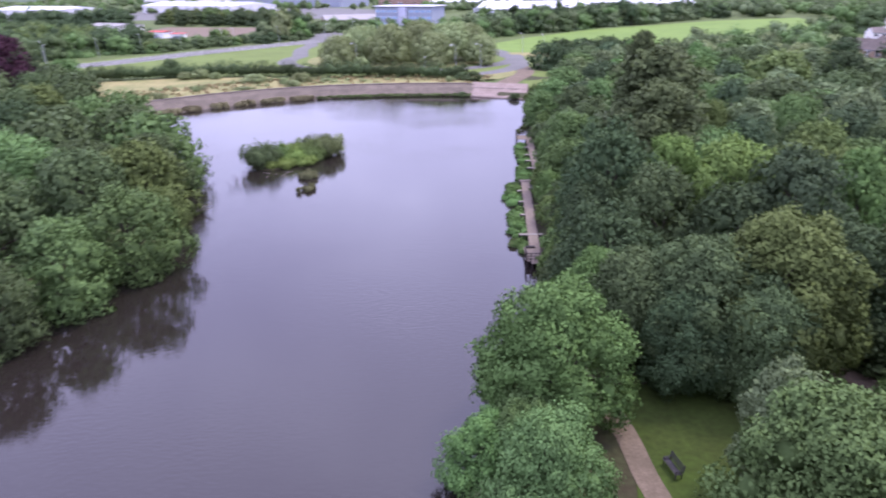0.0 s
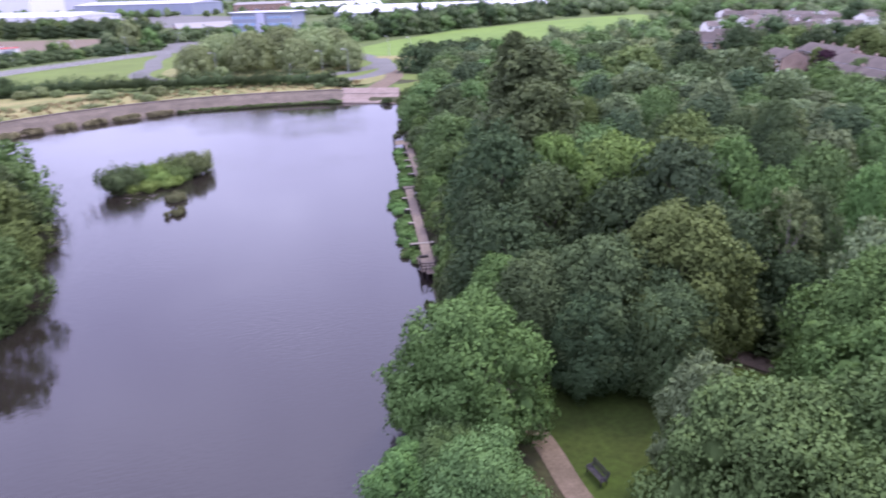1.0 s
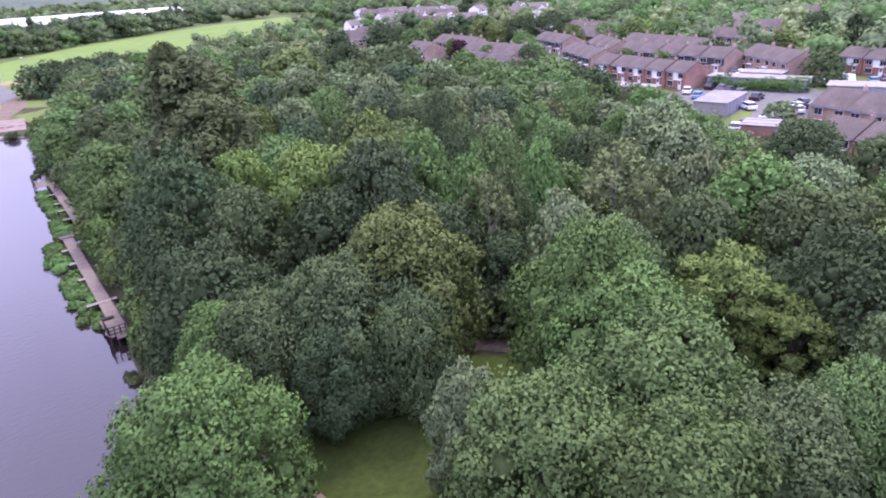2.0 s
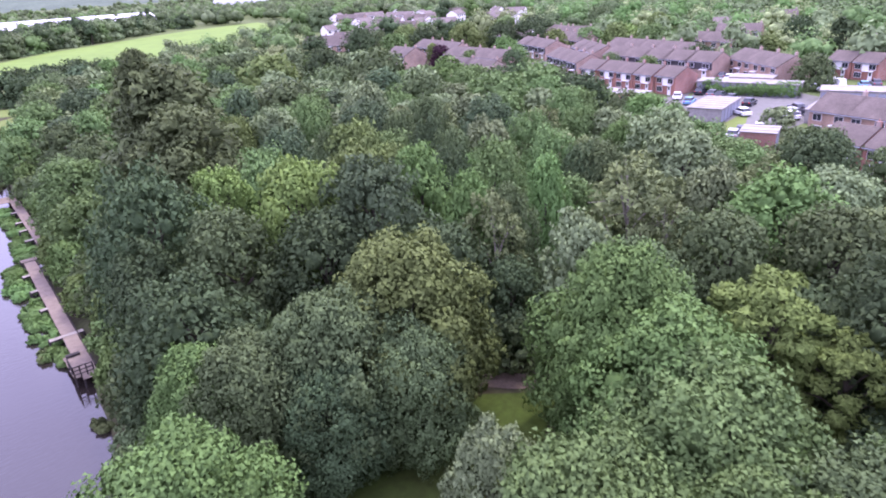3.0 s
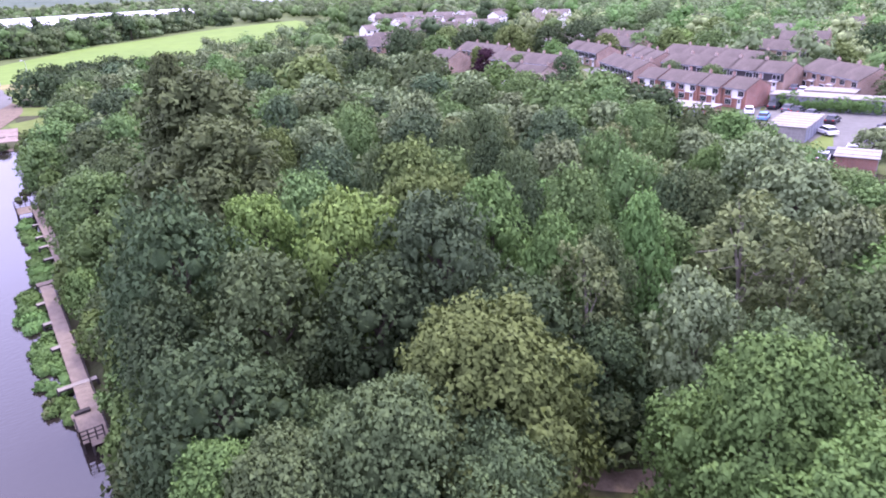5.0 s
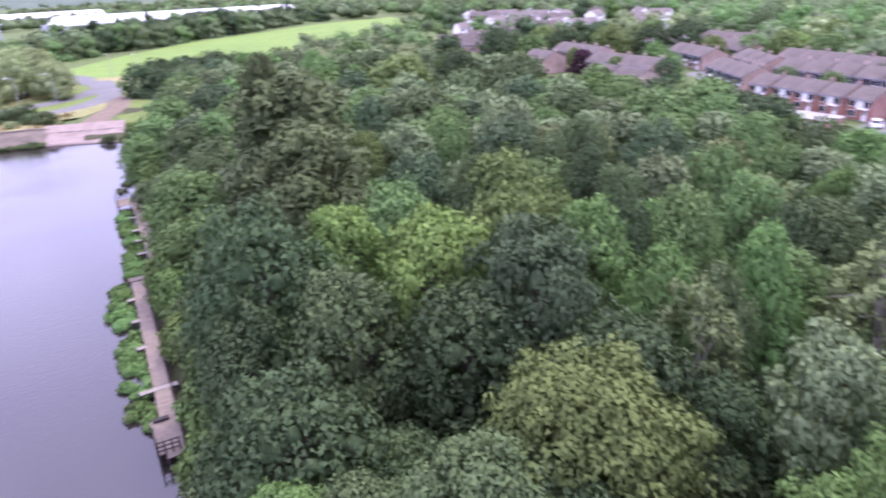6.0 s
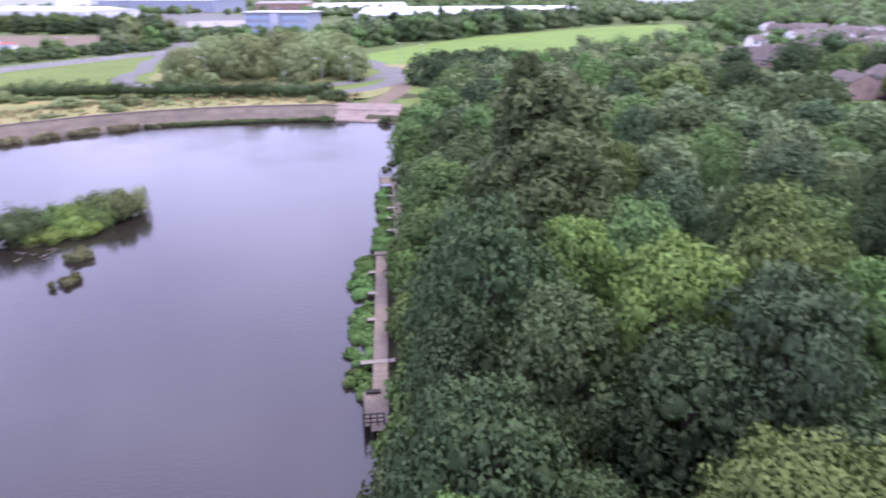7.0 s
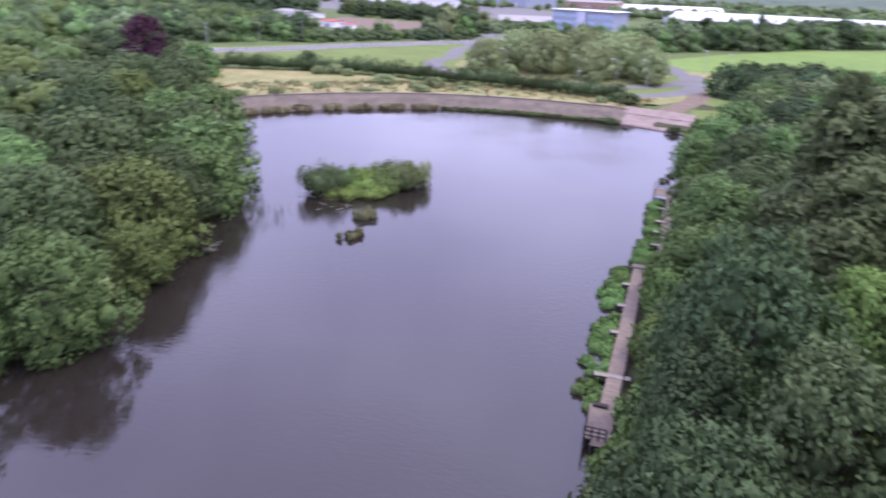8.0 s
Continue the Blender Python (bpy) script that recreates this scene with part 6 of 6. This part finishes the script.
hedge("garden_hedge", [(150, 205), (172, 186), (182, 178)], 1.6, 2.0, LEAF["hedge"], 8, "straight dark garden hedge", 1.4, 30, 0.5)


def car_model(name, label, paint, length=4.2, width=1.75, height=1.45, van=False):
    """A parked car: shaped body, glass, four wheels, lights; its front towards +x."""
    ob = thing(name, label, "car", group="parked cars")
    L, W = length / 2, width / 2
    bm = bmesh.new()
    prof = [(-L, 0.35), (-L, 0.80), (-L * 0.92, 0.92), (L * 0.42, 0.92), (L * 0.93, 0.74), (L, 0.60), (L, 0.32)]
    if van:
        prof = [(-L, 0.35), (-L, 1.05), (L * 0.55, 1.05), (L * 0.95, 0.90), (L, 0.70), (L, 0.32)]
    rings = []
    for y, k in ((-W, 0.93), (-W * 0.9, 1.0), (W * 0.9, 1.0), (W, 0.93)):
        rings.append([bm.verts.new((x * (0.985 if k < 1 else 1), y, 0.3 + (z - 0.3) * k)) for x, z in prof])
    n = len(prof)
    for a, b in zip(rings, rings[1:]):
        for i in range(n):
            j = (i + 1) % n
            bm.faces.new((a[i], a[j], b[j], b[i]))
    bm.faces.new(rings[0][::-1])
    bm.faces.new(rings[-1])
    part("body", bm, paint, ob)
    base = 1.04 if van else 0.91
    c0, c1, t0, t1 = (-L * 0.97, L * 0.60, -L * 0.95, L * 0.40) if van else (-L * 0.90, L * 0.46, -L * 0.62, L * 0.10)
    lo = ((c0, -W * 0.9, base), (c1, -W * 0.9, base), (c1, W * 0.9, base), (c0, W * 0.9, base))
    hi = ((t0, -W * 0.74, height - 0.05), (t1, -W * 0.74, height - 0.05), (t1, W * 0.74, height - 0.05), (t0, W * 0.74, height - 0.05))
    for i, piece in enumerate(("side_glass", "windscreen", "side_glass", "rear_glass")):
        j = (i + 1) % 4
        bm = bmesh.new()
        bm.faces.new([bm.verts.new(p) for p in (lo[i], lo[j], hi[j], hi[i])])
        part(piece if not van or i == 1 else "side_panel", bm, GLASS if not van or i == 1 else paint, ob)
    part("roof", boxed(t0 - 0.04, -W * 0.78, height - 0.055, t1 + 0.04, W * 0.78, height, bevel=0.02), paint, ob)
    for x in (-L * 0.6, L * 0.62):
        for y in (-W + 0.06, W - 0.06):
            bm = bmesh.new()
            tube(bm, (x, y - 0.11, 0.31), (x, y + 0.11, 0.31), 0.31, 0.31, 12)
            wheel = part("wheel", bm, RUBBER, ob)
            bm = bmesh.new()
            s = 0.115 if y > 0 else -0.115
            tube(bm, (x, y + s * 0.9, 0.31), (x, y + s * 1.04, 0.31), 0.19, 0.17, 10)
            part("hubcap", bm, STEEL, wheel)
    for y in (-W * 0.68, W * 0.68):
        part("headlight", boxed(L - 0.12, y - 0.17, 0.56, L + 0.015, y + 0.17, 0.70, bevel=0.02), LAMP_GLASS, ob)
        part("tail_light", boxed(-L - 0.015, y - 0.14, 0.66, -L + 0.1, y + 0.14, 0.84, bevel=0.02), TAIL_RED, ob)
    return ob


def paint(name, colour):
    return surface(name, colour, tuple(c * 0.9 for c in colour), 0.25, 1.0)


CARS = {
    "white": car_model("car", "white parked hatchback car on grey asphalt", paint("white_car_paint", (0.80, 0.80, 0.82))),
    "dark": car_model("car", "black parked car on grey asphalt", paint("black_car_paint", (0.035, 0.035, 0.042))),
    "grey": car_model("car", "dark grey parked car on grey asphalt", paint("grey_car_paint", (0.13, 0.13, 0.15))),
    "silver": car_model("car", "silver parked car on grey asphalt", paint("silver_car_paint", (0.50, 0.51, 0.54))),
    "red": car_model("car", "red parked car on grey asphalt", paint("red_car_paint", (0.48, 0.03, 0.04))),
    "blue": car_model("car", "light blue parked car on grey asphalt", paint("blue_car_paint", (0.16, 0.32, 0.50))),
    "van": car_model("van", "white parked panel van on grey asphalt", paint("white_van_paint", (0.82, 0.82, 0.83)), 5.2, 1.95, 2.2, True),
}
spots = [("white", 123, 77.6, 60), ("dark", 138.4, 95.0, 10), ("grey", 137.4, 91.6, 10), ("dark", 136.6, 89.4, 10), ("dark", 135.0, 86.0, 10), ("dark", 132.4, 81.0, 10), ("blue", 127.5, 91.0, 20),
         ("white", 146.5, 79.2, 40), ("white", 125, 69.5, 50), ("silver", 127.6, 70.8, 50)]
spots += [("dark", 129.8, 69.0, 50), ("grey", 131.8, 71.6, 50), ("silver", 121.0, 69.0, 50), ("dark", 109.5, 70.2, 20), ("white", 113.2, 69.0, 20), ("silver", 106.5, 70.0, 20), ("red", 152.5, 94.5, 20),
          ("white", 149.6, 96.6, 20), ("white", 158.0, 99.5, 20), ("grey", 160.0, 102.4, 20), ("white", 156.0, 96.5, 20)]
spots += [("van", 158, 76, 60), ("silver", 152, 74, 60), ("white", 154, 78, 60), ("blue", 161.5, 71.5, 30), ("grey", 165.0, 70.5, 30), ("white", 131, 96, 30), ("dark", 152.4, 84.2, 30), ("white", 8, 312, 120)]
used = set()
for colour, x, y, a in spots:
    m = pose(x, y, 2.06 if x > 0 else 2.12, 0, 0, a)
    if colour not in used:
        used.add(colour)
        CARS[colour].matrix_basis = m
    else:
        copy_thing(CARS[colour], m)

# trees and shrubs of the estate
rng = random.Random(77)
for kind, x, y, top, r in [("sycamore", 152, 118, 7.5, 3.2), ("purple", 124.5, 126, 8.0, 4.0), ("oak", 155.5, 79.5, 9.0, 4.5), ("silver", 113.0, 66.0, 6.4, 3.0), ("oak", 86.0, 49.0, 10, 4.6),
                           ("dark", 120, 230, 12, 6), ("dark", 136, 226, 13, 6.5), ("sycamore", 148, 222, 11, 5.5), ("dark", 165, 226, 11, 6), ("dark", 178, 198, 12, 6), ("olive", 168, 206, 13, 6)]:
    plant(kind, x, y, top, r, group="trees of the estate")
for kind, x, y, top, r in [("olive", 174, 214, 12, 5.5), ("dark", 185, 192, 12.5, 6), ("sycamore", 200, 150, 11, 6), ("lime", 212, 168, 9, 5), ("dark", 165, 112, 9, 4.6), ("silver", 180, 140, 8, 4),
                           ("purple", 141, 187.5, 8.6, 3.8), ("yellow", 142.6, 193.5, 9.4, 2.0), ("dark", 138, 152, 9, 3.4), ("sycamore", 190, 168, 10, 5), ("dark", 215, 110, 12, 4.4), ("poplar", 200, 92, 14, 4), ("sycamore", 230, 84, 12, 7), ("olive", 250, 92, 11, 6)]:
    plant(kind, x, y, top, r, group="trees of the estate")
# mostly pale leaf kinds, put here for the haze over distant trees
belt("tree_belt", "thick green trees among and behind the houses", [(176, 60), (330, 30), (420, 200), (400, 420), (300, 430), (215, 215), (185, 110)], ["sycamore", "silver", "willow", "light", "oak", "silver"], (8, 12.5), (4.5, 7.5), 900, rng, 0.74, [[(190, 112), (215, 95), (240, 128), (215, 150)], [(180, 225), (215, 225), (290, 280), (350, 340), (320, 400), (250, 420)]])
for kind, x, y, top, r in [("dark", 156, 257, 12, 5.6), ("dark", 170, 257, 14, 6.0), ("olive", 178, 253, 10, 3.6), ("oak", 186, 251, 10, 6.0), ("dark", 197, 257, 11, 4.6), ("dark", 187, 231, 12, 3.8),
                           ("willow", 193, 226, 14.5, 5.6), ("sycamore", 198, 217, 13, 5.6), ("dark", 202, 205, 12.5, 5.8), ("sycamore", 199, 396, 16, 8.6), ("oak", 212, 388, 15.5, 8.4), ("dark", 262, 466, 12, 6),
                           ("dark", 302, 380, 14, 6.4), ("light", 312, 366, 14, 6.4), ("willow", 226, 246, 13, 5.4)]:
    plant(kind, x, y, top, r, group="trees of the estate")
grow([(136, 312), (190, 380), (262, 470), (280, 540), (330, 600), (330, 490), (250, 462), (222, 404), (178, 348), (152, 300)], ["sycamore", "oak", "dark", "light"], (7, 10.5), (4.5, 6.5), 240, random.Random(79), 0.75, "trees along the field")
rng = random.Random(78)
for x, y, top, r in [(150, 128, 8, 3.0), (147, 160, 9, 4.0), (158, 176, 10, 4.6), (182, 176, 10, 4.4), (196, 162, 11, 5.2), (204, 126, 9, 4.4), (192, 108, 9, 4.2), (178, 104, 8, 3.4), (216, 180, 12, 6.2), (224, 164, 12, 6.0), (236, 200, 13, 6.6), (206, 226, 12, 6.0),
                     (166, 84, 8, 3.6), (160, 88, 7, 2.8), (150, 236, 11, 5.0), (170, 246, 11, 5.4), (192, 240, 11, 5.2), (214, 250, 12, 5.6), (228, 262, 12, 5.6), (140, 172, 8, 3.2)]:
    plant(rng.choice(["sycamore", "oak", "light", "dark", "silver", "olive"]), x, y, top, r, group="trees of the estate", detail=1)
belt("tree_belt", "garden trees between the white houses", [(140, 240), (200, 210), (290, 400), (230, 400)], ["sycamore", "oak", "dark", "oak"], (5.5, 9), (2.8, 4.6), 150, rng, 0.9)

drop_models()
